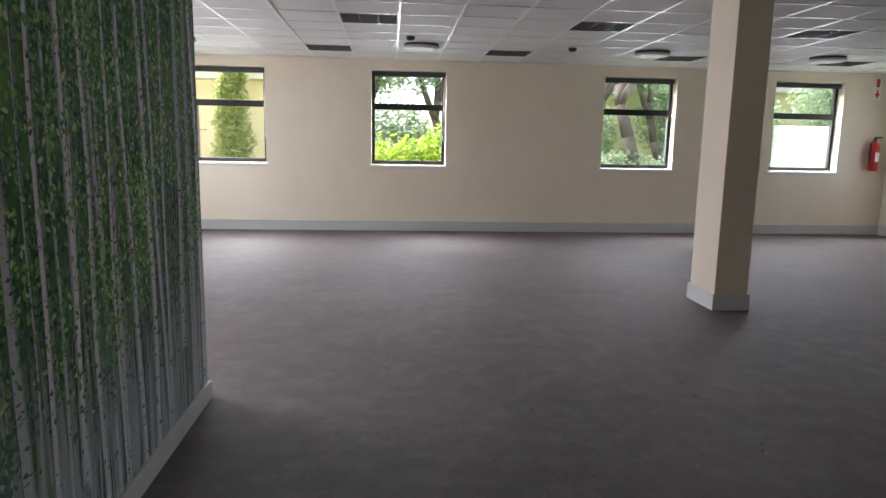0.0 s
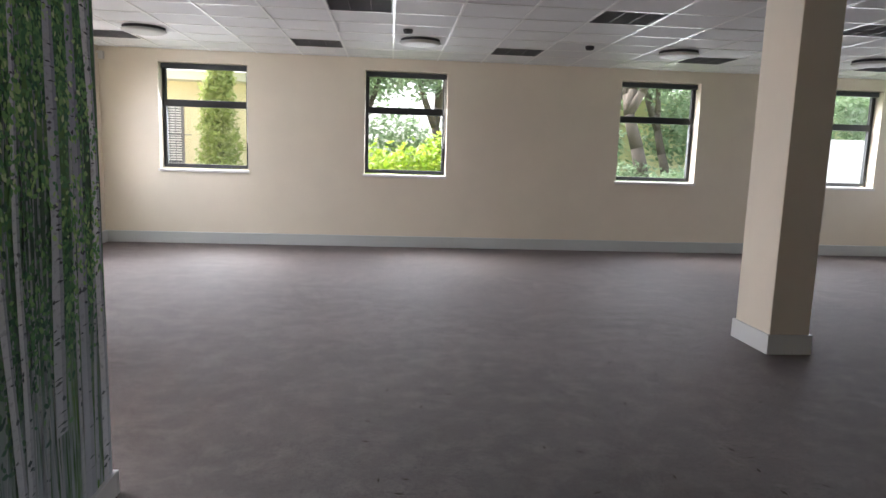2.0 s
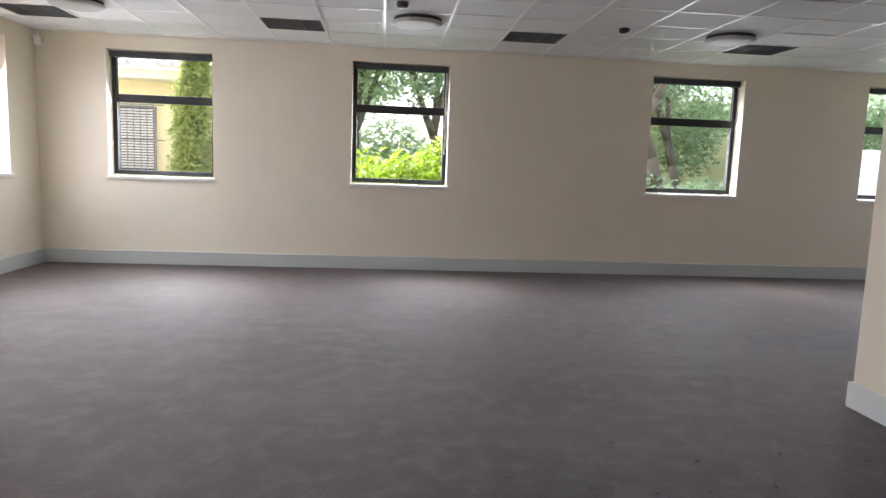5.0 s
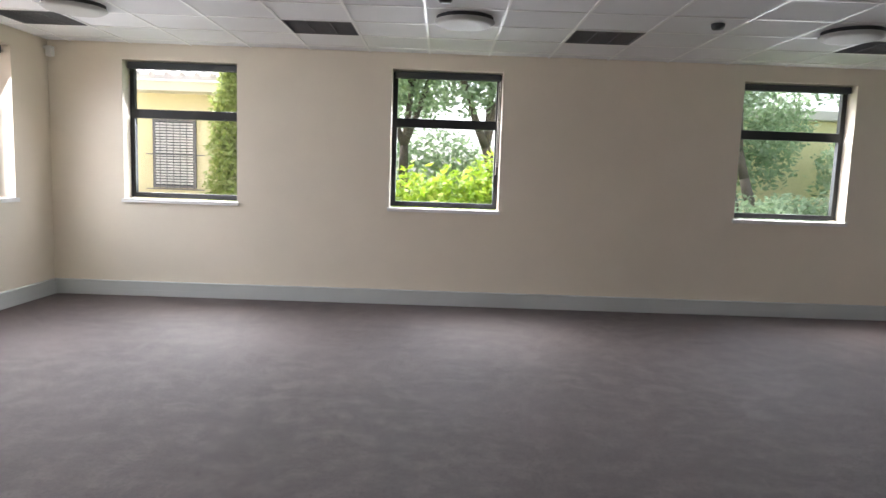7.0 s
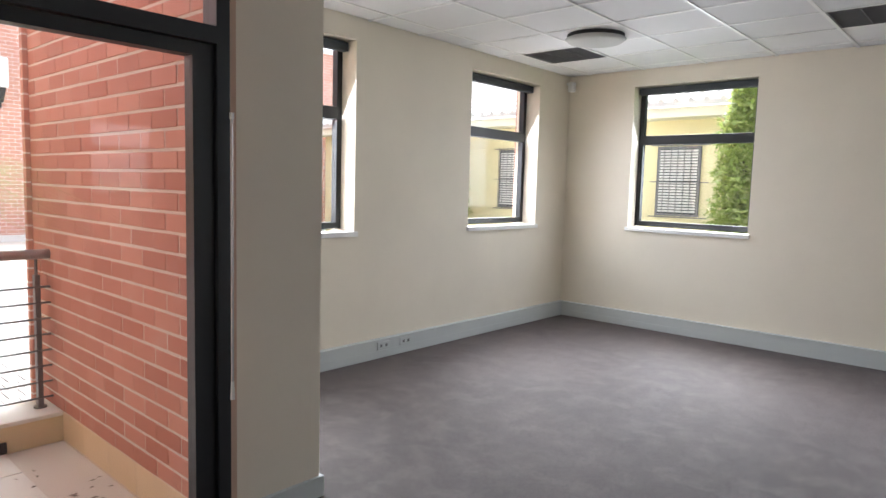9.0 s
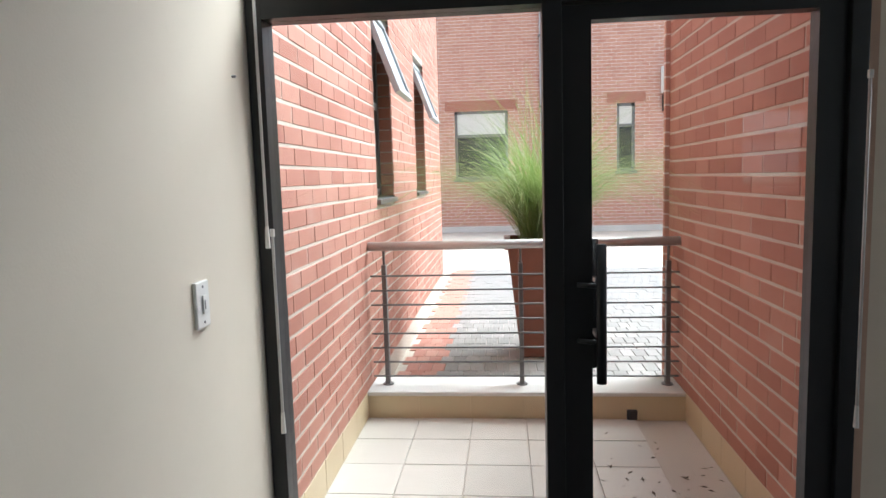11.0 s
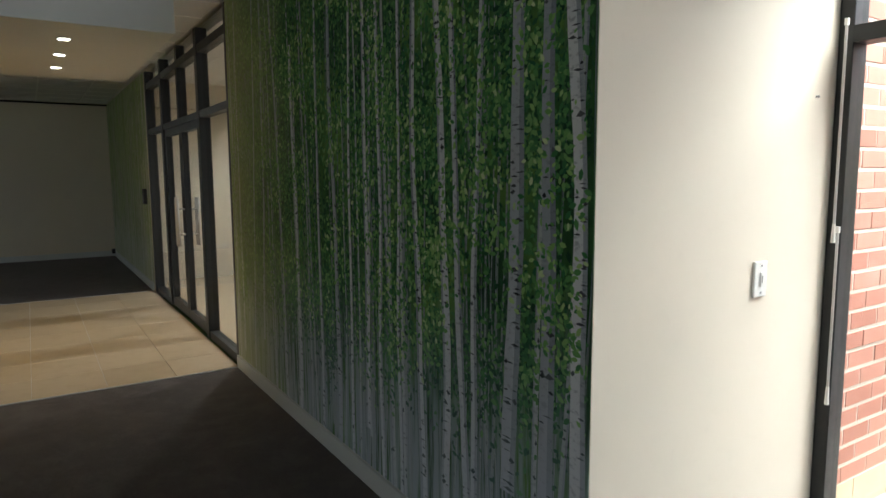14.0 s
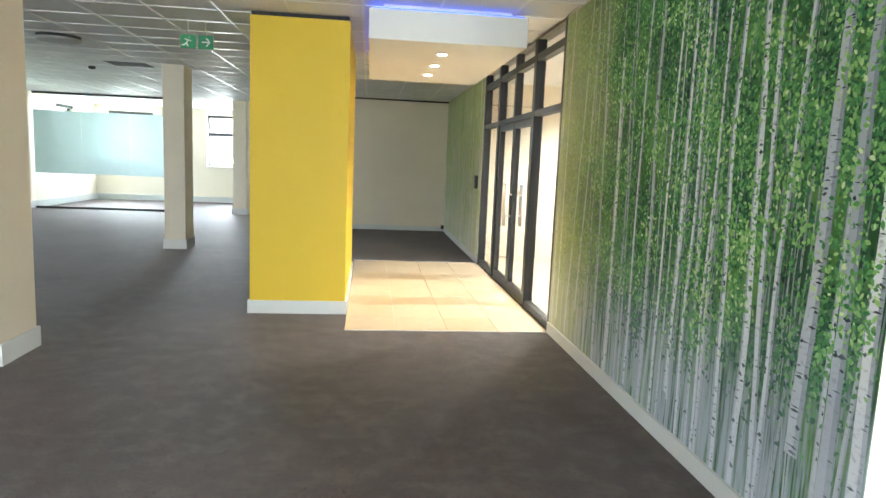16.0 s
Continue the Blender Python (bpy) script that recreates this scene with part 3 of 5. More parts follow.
# ---------------- windows ----------------
def window(name, along, u0, u1, face, out, cord=True, z0=ZB, z1=ZT):
    """A dark aluminium window set back in its opening; out is +1 or -1, the side on which the outside lies."""
    root = structure(new(name), "black aluminium window with a transom and a rolled dark blind", "window")
    root.matrix_basis = pose((u0 + u1) / 2 if along == "x" else face, face if along == "x" else (u0 + u1) / 2, z0)
    d0, d1 = face + out * 0.17, face + out * 0.23

    def bx(nm, a, b, p, q, za, zb, mat, lab="", bevel=0.0):
        p, q = min(p, q), max(p, q)
        it = (a, b, p, q, za, zb) if along == "x" else (p, q, a, b, za, zb)
        return boxes(nm, [it], mat, root, lab, bevel)

    f = 0.055
    zt = z0 + 0.63 * (z1 - z0)
    bm = bmesh.new()
    for a, b, za, zb in ((u0 + 0.004, u0 + f, z0 + 0.025, z1 - 0.004), (u1 - f, u1 - 0.004, z0 + 0.025, z1 - 0.004), (u0 + f, u1 - f, z1 - f, z1 - 0.004), (u0 + f, u1 - f, z0 + 0.025, z0 + 0.025 + f)):
        p, q = min(d0, d1), max(d0, d1)
        box(bm, *((a, b, p, q, za, zb) if along == "x" else (p, q, a, b, za, zb)))
    part("window_frame", bm, BLACK, root)
    bx("transom_bar", u0 + f, u1 - f, d0 - out * 0.01, d1, zt - 0.05, zt + 0.05, BLACK, "", 0.004)
    mid = (d0 + d1) / 2
    for a, b in ((z0 + 0.08, zt - 0.05), (zt + 0.05, z1 - f)):
        g = bx("pane", u0 + f, u1 - f, mid - 0.003, mid + 0.003, a, b, GLASS)
        g.visible_shadow = False
    bx("window_sill", u0 - 0.02, u1 + 0.02, face - out * 0.03, face + out * 0.17, z0 - 0.03, z0 + 0.012, WHITE, "white sill board", 0.004)
    bx("blind_box", u0 + 0.02, u1 - 0.02, face + out * 0.07, face + out * 0.15, z1 - 0.085, z1 - 0.012, BLIND, "rolled charcoal blind", 0.012)
    if cord:
        cu = u1 - 0.035
        bm = bmesh.new()
        for k, zz in ((0.0, z0 + 0.42), (0.016, z0 + 0.5)):
            p = (cu + k, face + out * 0.14) if along == "x" else (face + out * 0.14, cu + k)
            tube(bm, (*p, zz), (*p, z1 - 0.05), 0.004, 6)
        part("blind_cord", bm, PLASTIC, root, "white blind cord")
    return root


for k, (a, b) in enumerate(N_WINDOWS):
    window("window_%d" % (k + 1), "x", a, b, NY, 1, k < 2)
for k, (a, b) in enumerate(W_WINDOWS):
    window("window_%d" % (k + 5), "y", a, b, WX, -1, False)
for k, (a, b) in enumerate(E_WINDOWS):
    window("window_%d" % (k + 7), "y", a, b, EX, 1, False)
for k, (a, b) in enumerate(S_WINDOWS):
    window("window_%d" % (k + 11), "x", a, b, SY, -1, False)

# sky light at the openings
P = 5.0
ZM = (ZB + ZT) / 2
for a, b in N_WINDOWS:
    window_light((a + b) / 2, NY + 0.27, ZM, (a + b) / 2, NY - 2, ZM - 1.5, b - a, ZT - ZB, 1.5 * P, 140)
for a, b in W_WINDOWS:
    window_light(WX - 0.27, (a + b) / 2, ZM, WX + 2, (a + b) / 2, ZM - 1.3, b - a, ZT - ZB, 2.0 * P, 140)
for a, b in E_WINDOWS:
    window_light(EX + 0.27, (a + b) / 2, ZM, EX - 2, (a + b) / 2, ZM - 0.6, b - a, ZT - ZB, 0.4 * P)
for a, b in S_WINDOWS:
    window_light((a + b) / 2, SY - 0.27, ZM, (a + b) / 2, SY + 2, ZM - 0.6, b - a, ZT - ZB, 2.2 * P)
window_light(GX + 0.056, 5.14, 1.35, GX + 2, 5.14, 0.6, 1.7, 2.4, 0.15 * P)


# ---------------- columns, yellow wall, bulkhead ----------------
def column(x0, x1, y0, y1):
    o = thing("column", (x0 + x1) / 2, (y0 + y1) / 2, 0, "square cream-painted concrete column with a low skirting", "column", "office columns")
    boxes("shaft", [(x0 + 0.018, x1 - 0.018, y0 + 0.018, y1 - 0.018, 0, H)], WALL, o, "", 0.006)
    boxes("skirting", [(x0, x1, y0, y0 + 0.018, 0, 0.15), (x0, x1, y1 - 0.018, y1, 0, 0.15), (x0, x0 + 0.018, y0 + 0.018, y1 - 0.018, 0, 0.15), (x1 - 0.018, x1, y0 + 0.018, y1 - 0.018, 0, 0.15)], SKIRT, o, "painted skirting")
    return o


column(3.12, 3.47, 6.12, 6.64)
column(3.30, 3.64, 0.93, 1.46)
column(3.64, 3.99, -4.85, -4.35)
column(3.86, 4.22, -11.1, -10.6)

yw = thing("yellow_partition", 1.5, -1.4, 0, "bright yellow painted partition with a white skirting", "partition")
boxes("wall_panel", [(1.05, 1.955, -2.7, -0.21, 0, H - 0.035)], YELLOW, yw, "", 0.004)
boxes("skirting", [(1.032, 1.973, -0.21, -0.19, 0, 0.125), (1.032, 1.05, -2.7, -0.21, 0, 0.125), (1.955, 1.973, -2.7, -0.21, 0, 0.125)], SKIRT, yw, "white skirting board")
boxes("shadow_gap", [(1.06, 1.945, -2.68, -0.22, H - 0.035, H)], SHADEBLACK, yw, "dark shadow line under the ceiling")
structure(boxes("back_wall_shadow_gap", [(MX, 2.4, -8.1, -8.09, H - 0.03, H)], SHADEBLACK), "dark shadow line at the wall head", "trim")

bk = thing("ceiling_bulkhead", 0.2, -0.9, H, "white dropped ceiling panel with three downlights and blue edge light", "bulkhead")
boxes("panel", [(HOLE[0], HOLE[1], HOLE[2], HOLE[3], 2.50, 2.745)], WHITE, bk, "", 0.004)
boxes("hanger", [(HOLE[0] + 0.12, HOLE[1] - 0.12, HOLE[2] + 0.12, HOLE[3] - 0.12, 2.745, H + 0.01)], WHITE, bk)
boxes("led_strip", [(HOLE[0] + 0.03, HOLE[1] - 0.03, HOLE[3] - 0.05, HOLE[3] - 0.03, 2.746, 2.762), (HOLE[1] - 0.05, HOLE[1] - 0.03, HOLE[2] + 0.03, HOLE[3] - 0.06, 2.746, 2.762)], BLUEGLOW, bk, "blue led strip")
for yy in (-0.12, -0.85, -1.6):
    bm = bmesh.new()
    lathe(bm, [(0.055, 2.497), (0.055, 2.4995)], 0.2, yy)
    rim = part("downlight", bm, STEEL, bk, "lit recessed downlight")
    bm = bmesh.new()
    lathe(bm, [(0.04, 2.494), (0.042, 2.4975)], 0.2, yy)
    part("lens", bm, LAMPGLOW, rim, "glowing warm lens")
    ld = bpy.data.lights.new("downlight_beam", "SPOT")
    ld.energy, ld.spot_size, ld.spot_blend, ld.color, ld.shadow_soft_size = 4.5, radians(95), 0.6, (1.0, 0.80, 0.55), 0.04
    lo = new("downlight_beam", ld)
    lo.matrix_world = look((0.2, yy, 2.48), (0.2, yy, 0))


# ---------------- entrance glazing and lobby ----------------
ent = structure(new("door_1"), "black framed glass entrance with double doors and top lights", "door")
ent.matrix_basis = pose(MX - 0.06, -1.6, 0)
X0, X1 = MX - 0.11, MX - 0.01
for a, b in ((0.30, 0.40), (-0.75, -0.65), (-2.60, -2.50), (-3.64, -3.54)):
    boxes("post", [(X0, X1, a, b, 0, H)], BLACK, ent, "", 0.004)
for a, b in ((-0.65, 0.30), (-3.54, -2.60)):
    boxes("bottom_rail", [(X0 + 0.01, X1 - 0.01, a, b, 0, 0.07)], BLACK, ent)
for z0, z1 in ((2.02, 2.08), (2.58, 2.65)):
    for a, b in ((-0.65, 0.30), (-2.50, -0.75), (-3.54, -2.60)):
        boxes("transom_bar", [(X0 + 0.01, X1 - 0.006, a, b, z0, z1)], BLACK, ent)
for a, b in ((-0.65, 0.30), (-1.58, -0.75), (-2.50, -1.66), (-3.54, -2.60)):
    for z0, z1 in ((2.08, 2.58), (2.65, H)):
        g = boxes("pane", [(MX - 0.063, MX - 0.057, a, b, z0, z1)], GLASS, ent)
        g.visible_shadow = False
for a, b in ((-0.65, 0.30), (-3.54, -2.60)):
    g = boxes("pane", [(MX - 0.063, MX - 0.057, a, b, 0.07, 2.02)], GLASS, ent)
    g.visible_shadow = False
boxes("mullion", [(X0 + 0.01, X1 - 0.006, -1.66, -1.58, 2.08, H)], BLACK, ent)
for a, b, side in ((-1.615, -0.755, -1), (-2.495, -1.625, 1)):
    leaf = boxes("door_leaf", [(X0 + 0.02, X1 - 0.02, a, a + 0.075, 0.01, 2.015), (X0 + 0.02, X1 - 0.02, b - 0.075, b, 0.01, 2.015), (X0 + 0.02, X1 - 0.02, a + 0.075, b - 0.075, 0.01, 0.11), (X0 + 0.02, X1 - 0.02, a + 0.075, b - 0.075, 1.94, 2.015)], BLACK, ent, "black framed glass door leaf")
    g = boxes("pane", [(MX - 0.063, MX - 0.057, a + 0.075, b - 0.075, 0.11, 1.94)], GLASS, leaf)
    g.visible_shadow = False
    hy = a + 0.04 if side < 0 else b - 0.04
    bm = bmesh.new()
    for xx in (X1 + 0.05, X0 - 0.05):
        tube(bm, (xx, hy, 0.78), (xx, hy, 1.28), 0.014, 10)
    for zz in (0.9, 1.16):
        tube(bm, (X0 - 0.05, hy, zz), (X1 + 0.05, hy, zz), 0.009, 8)
    smooth(part("pull_handle", bm, STEEL, leaf, "steel tube pull handle"))
acc = thing("access_reader", MX + 0.02, -3.9, 1.22, "small black access control box on the mural", "access reader")
boxes("case", [(MX, MX + 0.045, -3.96, -3.84, 1.13, 1.33)], BLACKPLASTIC, acc, "", 0.006)
boxes("keypad", [(MX + 0.045, MX + 0.05, -3.94, -3.86, 1.16, 1.24)], DARKSTEEL, acc)
boxes("floor_box", [(MX + 0.018, MX + 0.07, -8.06, -7.94, 0.06, 0.14)], BLACKPLASTIC, tagged(new("wall_socket_box"), "small black socket box above the skirting", "socket"))

structure(boxes("lobby_floor", [(-6.0, MX - 0.15, -4.4, 1.4, -0.12, -0.004)], LOBBYTILE), "pale tiled floor of the lobby outside the doors", "floor")
structure(boxes("lobby_wall", [(-6.15, -6.0, -4.4, 1.4, 0, 3), (-6.0, MX - 0.15, 1.4, 1.55, 0, 3), (-6.0, MX - 0.15, -4.55, -4.4, 0, 3)], WALL), "cream lobby walls", "wall")
structure(boxes("lobby_ceiling", [(-6.15, MX - 0.15, -4.55, 1.55, H, H + 0.1)], CEILING), "white lobby ceiling", "ceiling")
structure(boxes("lobby_panel", [(-3.2, -2.2, 1.3, 1.395, 0, 2.5)], TAN), "tan timber panel on the lobby wall", "panel")
for yy in (-2.8, -0.6):
    dl = thing("lobby_downlight", -2.6, yy, H, "round lit downlight in the lobby ceiling", "downlight", "lobby downlights")
    bm = bmesh.new()
    lathe(bm, [(0.08, H - 0.012), (0.085, H)], -2.6, yy)
    part("lens", bm, LAMPGLOW, dl, "glowing lens")
    ld = bpy.data.lights.new("lobby_lamp", "SPOT")
    ld.energy, ld.spot_size, ld.spot_blend, ld.color, ld.shadow_soft_size = 36, radians(150), 0.6, (1.0, 0.96, 0.90), 0.08
    lo = new("lobby_lamp", ld)
    lo.matrix_world = look((-2.6, yy, H - 0.03), (-2.6, yy, 0))


# ---------------- balcony glazing ----------------
bg = structure(new("door_2"), "black framed glazing with a glass door to the balcony", "door")
bg.matrix_basis = pose(GX, 5.1, 0)
GA, GB = GX - 0.05, GX + 0.05
boxes("post", [(GA, GB, CY + 0.002, CY + 0.055, 0, H)], BLACK, bg, "", 0.003)
boxes("post", [(GA, GB, 6.012, 6.065, 0, H)], BLACK, bg, "", 0.003)
boxes("mullion", [(GA, GB, 5.115, 5.175, 0, H)], BLACK, bg, "", 0.003)
for a, b in ((CY + 0.055, 5.115), (5.175, 6.015)):
    boxes("transom_bar", [(GA, GB, a, b, 1.975, 2.035)], BLACK, bg)
    boxes("head_rail", [(GA, GB, a, b, H - 0.06, H)], BLACK, bg)
    g = boxes("pane", [(GX - 0.003, GX + 0.003, a, b, 2.035, H - 0.06)], GLASS, bg)
    g.visible_shadow = False
g = boxes("pane", [(GX - 0.003, GX + 0.003, CY + 0.055, 5.115, 0.06, 1.975)], GLASS, bg)
g.visible_shadow = False
boxes("bottom_rail", [(GA, GB, CY + 0.055, 5.115, 0, 0.06)], BLACK, bg)
leaf = boxes("door_leaf", [(GA + 0.02, GB - 0.02, 5.176, 5.265, 0.01, 1.97), (GA + 0.02, GB - 0.02, 5.93, 6.011, 0.01, 1.97), (GA + 0.02, GB - 0.02, 5.265, 5.93, 0.01, 0.09), (GA + 0.02, GB - 0.02, 5.265, 5.93, 1.925, 1.97)], BLACK, bg, "black framed glass door leaf")
g = boxes("pane", [(GX - 0.003, GX + 0.003, 5.265, 5.93, 0.09, 1.925)], GLASS, leaf)
g.visible_shadow = False
bm = bmesh.new()
for xx in (GB + 0.04, GA - 0.04):
    tube(bm, (xx, 5.285, 0.80), (xx, 5.285, 1.24), 0.016, 12)
for zz in (0.93, 1.11):
    tube(bm, (GA - 0.04, 5.285, zz), (GB + 0.04, 5.285, zz), 0.010, 8)
    tube(bm, (GB + 0.01, 5.215, zz), (GB + 0.04, 5.285, zz), 0.008, 8)
smooth(part("pull_handle", bm, BLACK, leaf, "dark tube pull handle"))
structure(boxes("door_threshold", [(GA - 0.03, GB, CY, 6.09, -0.06, 0.003)], BLACK), "black door threshold", "threshold")
structure(boxes("reveal_trim", [(-2.24, GX + 0.03, 6.066, 6.10, 0, H)], painted("peach_undercoat", (0.62, 0.42, 0.30), 0.7)), "unpainted strip beside the door frame", "trim")


def wand(x, y, z0, z1):
    o = thing("blind_wand", x, y, z1, "thin white blind wand hanging beside the glazing", "blind wand", "blind wands")
    bm = bmesh.new()
    tube(bm, (x, y, z0 + 0.06), (x, y, z1), 0.005, 8)
    part("rod", bm, STEEL, o)
    bm = bmesh.new()
    tube(bm, (x, y, z0), (x, y, z0 + 0.07), 0.009, 8, 0.006)
    part("grip", bm, PLASTIC, o)
    boxes("bracket", [(x - 0.006, x + 0.006, y - 0.006, y + 0.006, z1 - 0.012, z1 + 0.012)], PLASTIC, o)


wand(-1.99, 4.255, 0.64, 1.30)
wand(-2.0, 4.235, 1.25, 2.04)
wand(-2.02, 6.05, 0.66, 1.72)

sw = thing("light_switch", -1.62, CY, 1.13, "white single light switch plate with black rocker mark", "light switch")
boxes("plate", [(-1.662, -1.588, CY, CY + 0.011, 1.08, 1.205)], PLASTIC, sw, "", 0.004)
boxes("rocker", [(-1.633, -1.617, CY + 0.011, CY + 0.016, 1.118, 1.168)], PLASTIC, sw, "white rocker", 0.002)
boxes("rocker_mark", [(-1.627, -1.623, CY + 0.016, CY + 0.0168, 1.13, 1.155)], DARKSTEEL, sw, "dark mark")
for zz in (1.095, 1.19):
    boxes("screw", [(-1.628, -1.622, CY + 0.011, CY + 0.0125, zz - 0.003, zz + 0.003)], DARKSTEEL, sw)
hk = thing("wall_hook", -1.93, CY, 1.78, "tiny grey screw hook in the wall", "hook")
bm = bmesh.new()
tube(bm, (-1.93, CY, 1.78), (-1.93, CY + 0.012, 1.78), 0.004, 8)
part("screw_hook", bm, DARKSTEEL, hk)

# ---------------- balcony ----------------
SB, NB, PFX = 4.13, 6.03, -3.80      # brick faces and the parapet's face
structure(boxes("balcony_slab", [(-4.2, GX - 0.08, SB - 0.3, 6.1, -0.2, -0.02)], MORTAR), "grey grout bed of the balcony floor", "slab")
par = structure(boxes("parapet", [(-4.08, PFX - 0.012, SB, NB, -0.02, 0.14)], MORTAR), "low kerb under the balcony railing", "kerb")
boxes("coping", [(-4.11, PFX + 0.01, SB, NB, 0.14, 0.165)], COPING, par, "worn white painted coping", 0.005)

rail = thing("balcony_railing", -3.95, 5.08, 0.165, "steel balcony railing with a round handrail and thin bars", "railing")
bm = bmesh.new()
tube(bm, (-3.95, SB + 0.01, 1.045), (-3.95, NB, 1.045), 0.028, 16)
smooth(part("handrail", bm, STEEL, rail, "round satin steel handrail"))
for yy in (4.235, 5.08, 5.96):
    bm = bmesh.new()
    box(bm, -3.972, -3.928, yy - 0.014, yy + 0.014, 0.16, 0.93, 0.003)
    tube(bm, (-3.95, yy, 0.93), (-3.95, yy, 1.03), 0.008, 8)
    tube(bm, (-3.95, yy, 0.16), (-3.95, yy, 0.172), 0.035, 12)
    part("post", bm, DARKSTEEL, rail)
for k in range(8):
    bm = bmesh.new()
    tube(bm, (-3.925, SB + 0.02, 0.225 + k * 0.091), (-3.925, NB - 0.01, 0.225 + k * 0.091), 0.006, 8)
    part("bar", bm, DARKSTEEL, rail)

# ---------------- yard, brick buildings ----------------
ground_bm = bmesh.new()
box(ground_bm, -400, 400, -400, 400, -0.5, -0.13)
structure(part("ground", ground_bm, LAWN), "rough grass ground reaching far away", "ground")
structure(boxes("yard_bed", [(-18, -4.08, -6, 16, -0.13, -0.01)], MORTAR), "sand bed of the paved yard", "pavement")


def plain_brick_wall(name, items, label):
    return structure(boxes(name, items, MORTAR), label, "wall")


SWIN = [(-5.03, -4.35), (-7.13, -6.37)]
south_brick = wall("brick_wall_south", "x", -8.8, GX - 0.062, 3.92, SB + 0.0015, -0.1, 4.2, [(a, b, 1.32, 2.66) for a, b in SWIN], MORTAR, "red face-brick wall of the office wing")
structure(boxes("brick_wall_end", [(-8.8, -8.5, -6, 3.9, -0.1, 4.2)], FARBRICK), "brick end wall of the wing", "wall")
north_brick = plain_brick_wall("brick_wall_north", [(-4.25, GX - 0.055, NB - 0.0015, 6.055, -0.1, 3.3)], "red face-brick wall beside the balcony")
structure(boxes("brick_wall_outside", [(-4.26, -4.215, 6.0, 11.85, -0.1, 1.04), (-4.26, -4.215, 6.0, 7.0, 1.04, 3.3), (-4.26, -4.215, 8.3, 9.66, 1.04, 3.3), (-4.26, -4.215, 10.94, 11.85, 1.04, 3.3), (-4.26, -4.215, 7.0, 8.3, 2.68, 3.3), (-4.26, -4.215, 9.66, 10.94, 2.68, 3.3)], FARBRICK), "red brick outer skin of the office", "wall")

for a, b in SWIN:
    w = structure(new("window_wing"), "grey steel window with an open top-hung sash", "window")
    w.matrix_basis = pose((a + b) / 2, SB, 1.32)
    boxes("window_frame", [(a, a + 0.05, 3.98, 4.03, 1.34, 2.66), (b - 0.05, b, 3.98, 4.03, 1.34, 2.66), (a, b, 3.98, 4.03, 2.61, 2.66), (a, b, 3.98, 4.03, 1.34, 1.39), (a, b, 3.98, 4.03, 1.98, 2.04)], DARKSTEEL, w)
    boxes("pane", [(a + 0.05, b - 0.05, 4.0, 4.006, 1.39, 1.98)], DARKGLASS, w)
    boxes("window_sill", [(a - 0.02, b + 0.02, 3.95, SB + 0.03, 1.29, 1.325)], DARKSTEEL, w, "grey sloping sill", 0.004)
    sash = boxes("sash", [(a + 0.03, a + 0.08, 0, 0.04, -0.62, 0), (b - 0.08, b - 0.03, 0, 0.04, -0.62, 0), (a + 0.08, b - 0.08, 0, 0.04, -0.62, -0.57), (a + 0.08, b - 0.08, 0, 0.04, -0.05, 0)], SASHGREY, w, "top-hung sash standing open")
    sash.matrix_parent_inverse = Matrix.Identity(4)
    sash.matrix_basis = w.matrix_basis.inverted() @ pose(0, 4.06, 2.62, 20, 0, 0)
    # opaque pale grey paints the sky's reflection onto this pane
    gp = boxes("sash_pane", [(a + 0.08, b - 0.08, 0.017, 0.023, -0.57, -0.05)], SASHGREY, sash, "pane with the sky's reflection put in as pale grey")
    gp.matrix_parent_inverse = Matrix.Identity(4)
def reveal_bricks(x, out):
    """Stacked brick ends lining one side of a deep window opening."""
    z, items = 1.335, []
    while z + 0.07 < 2.66:
        items.append((min(x, x + out * 0.012), max(x, x + out * 0.012), 4.035, SB - 0.002, z, z + 0.073))
        z += 0.085
    o = boxes("reveal_brickwork", items, BRICK, south_brick)
    tagged(o, kind="stuff")


for a, b in SWIN:
    reveal_bricks(a, 1)
    reveal_bricks(b, -1)
# dark sheet that paints in the shade of the room behind these windows
structure(boxes("wing_room", [(-8.5, -2.4, 1.6, 1.7, 0, 3)], SHADEBLACK), "near-black sheet standing for the shade inside the wing", "wall")

FX = -17.4
FWIN = [(3.71, 5.12, 1.41, 3.19), (7.83, 8.28, 1.51, 3.19)]
far = wall("brick_building", "y", -8, 6.3, FX - 0.3, FX, -0.1, 5.75, [FWIN[0]], FARBRICK, "red brick office building across the yard")
far2 = wall("brick_building_bay", "y", 6.3, 20, FX - 0.0, FX + 0.6, -0.1, 5.6, [FWIN[1]], FARBRICK, "projecting brick bay of the building across the yard")
structure(boxes("building_coping", [(FX - 0.35, FX + 0.08, -8, 6.25, 5.75, 5.87), (FX - 0.05, FX + 0.68, 6.25, 20, 5.6, 5.72)], COPING), "pale coping on the brick parapets", "coping")
structure(boxes("building_plinth", [(FX, FX + 0.05, -8, 6.25, -0.1, 0.14), (FX + 0.6, FX + 0.66, 6.25, 20, -0.1, 0.14)], COPING), "pale plinth at the foot of the brick building", "plinth")
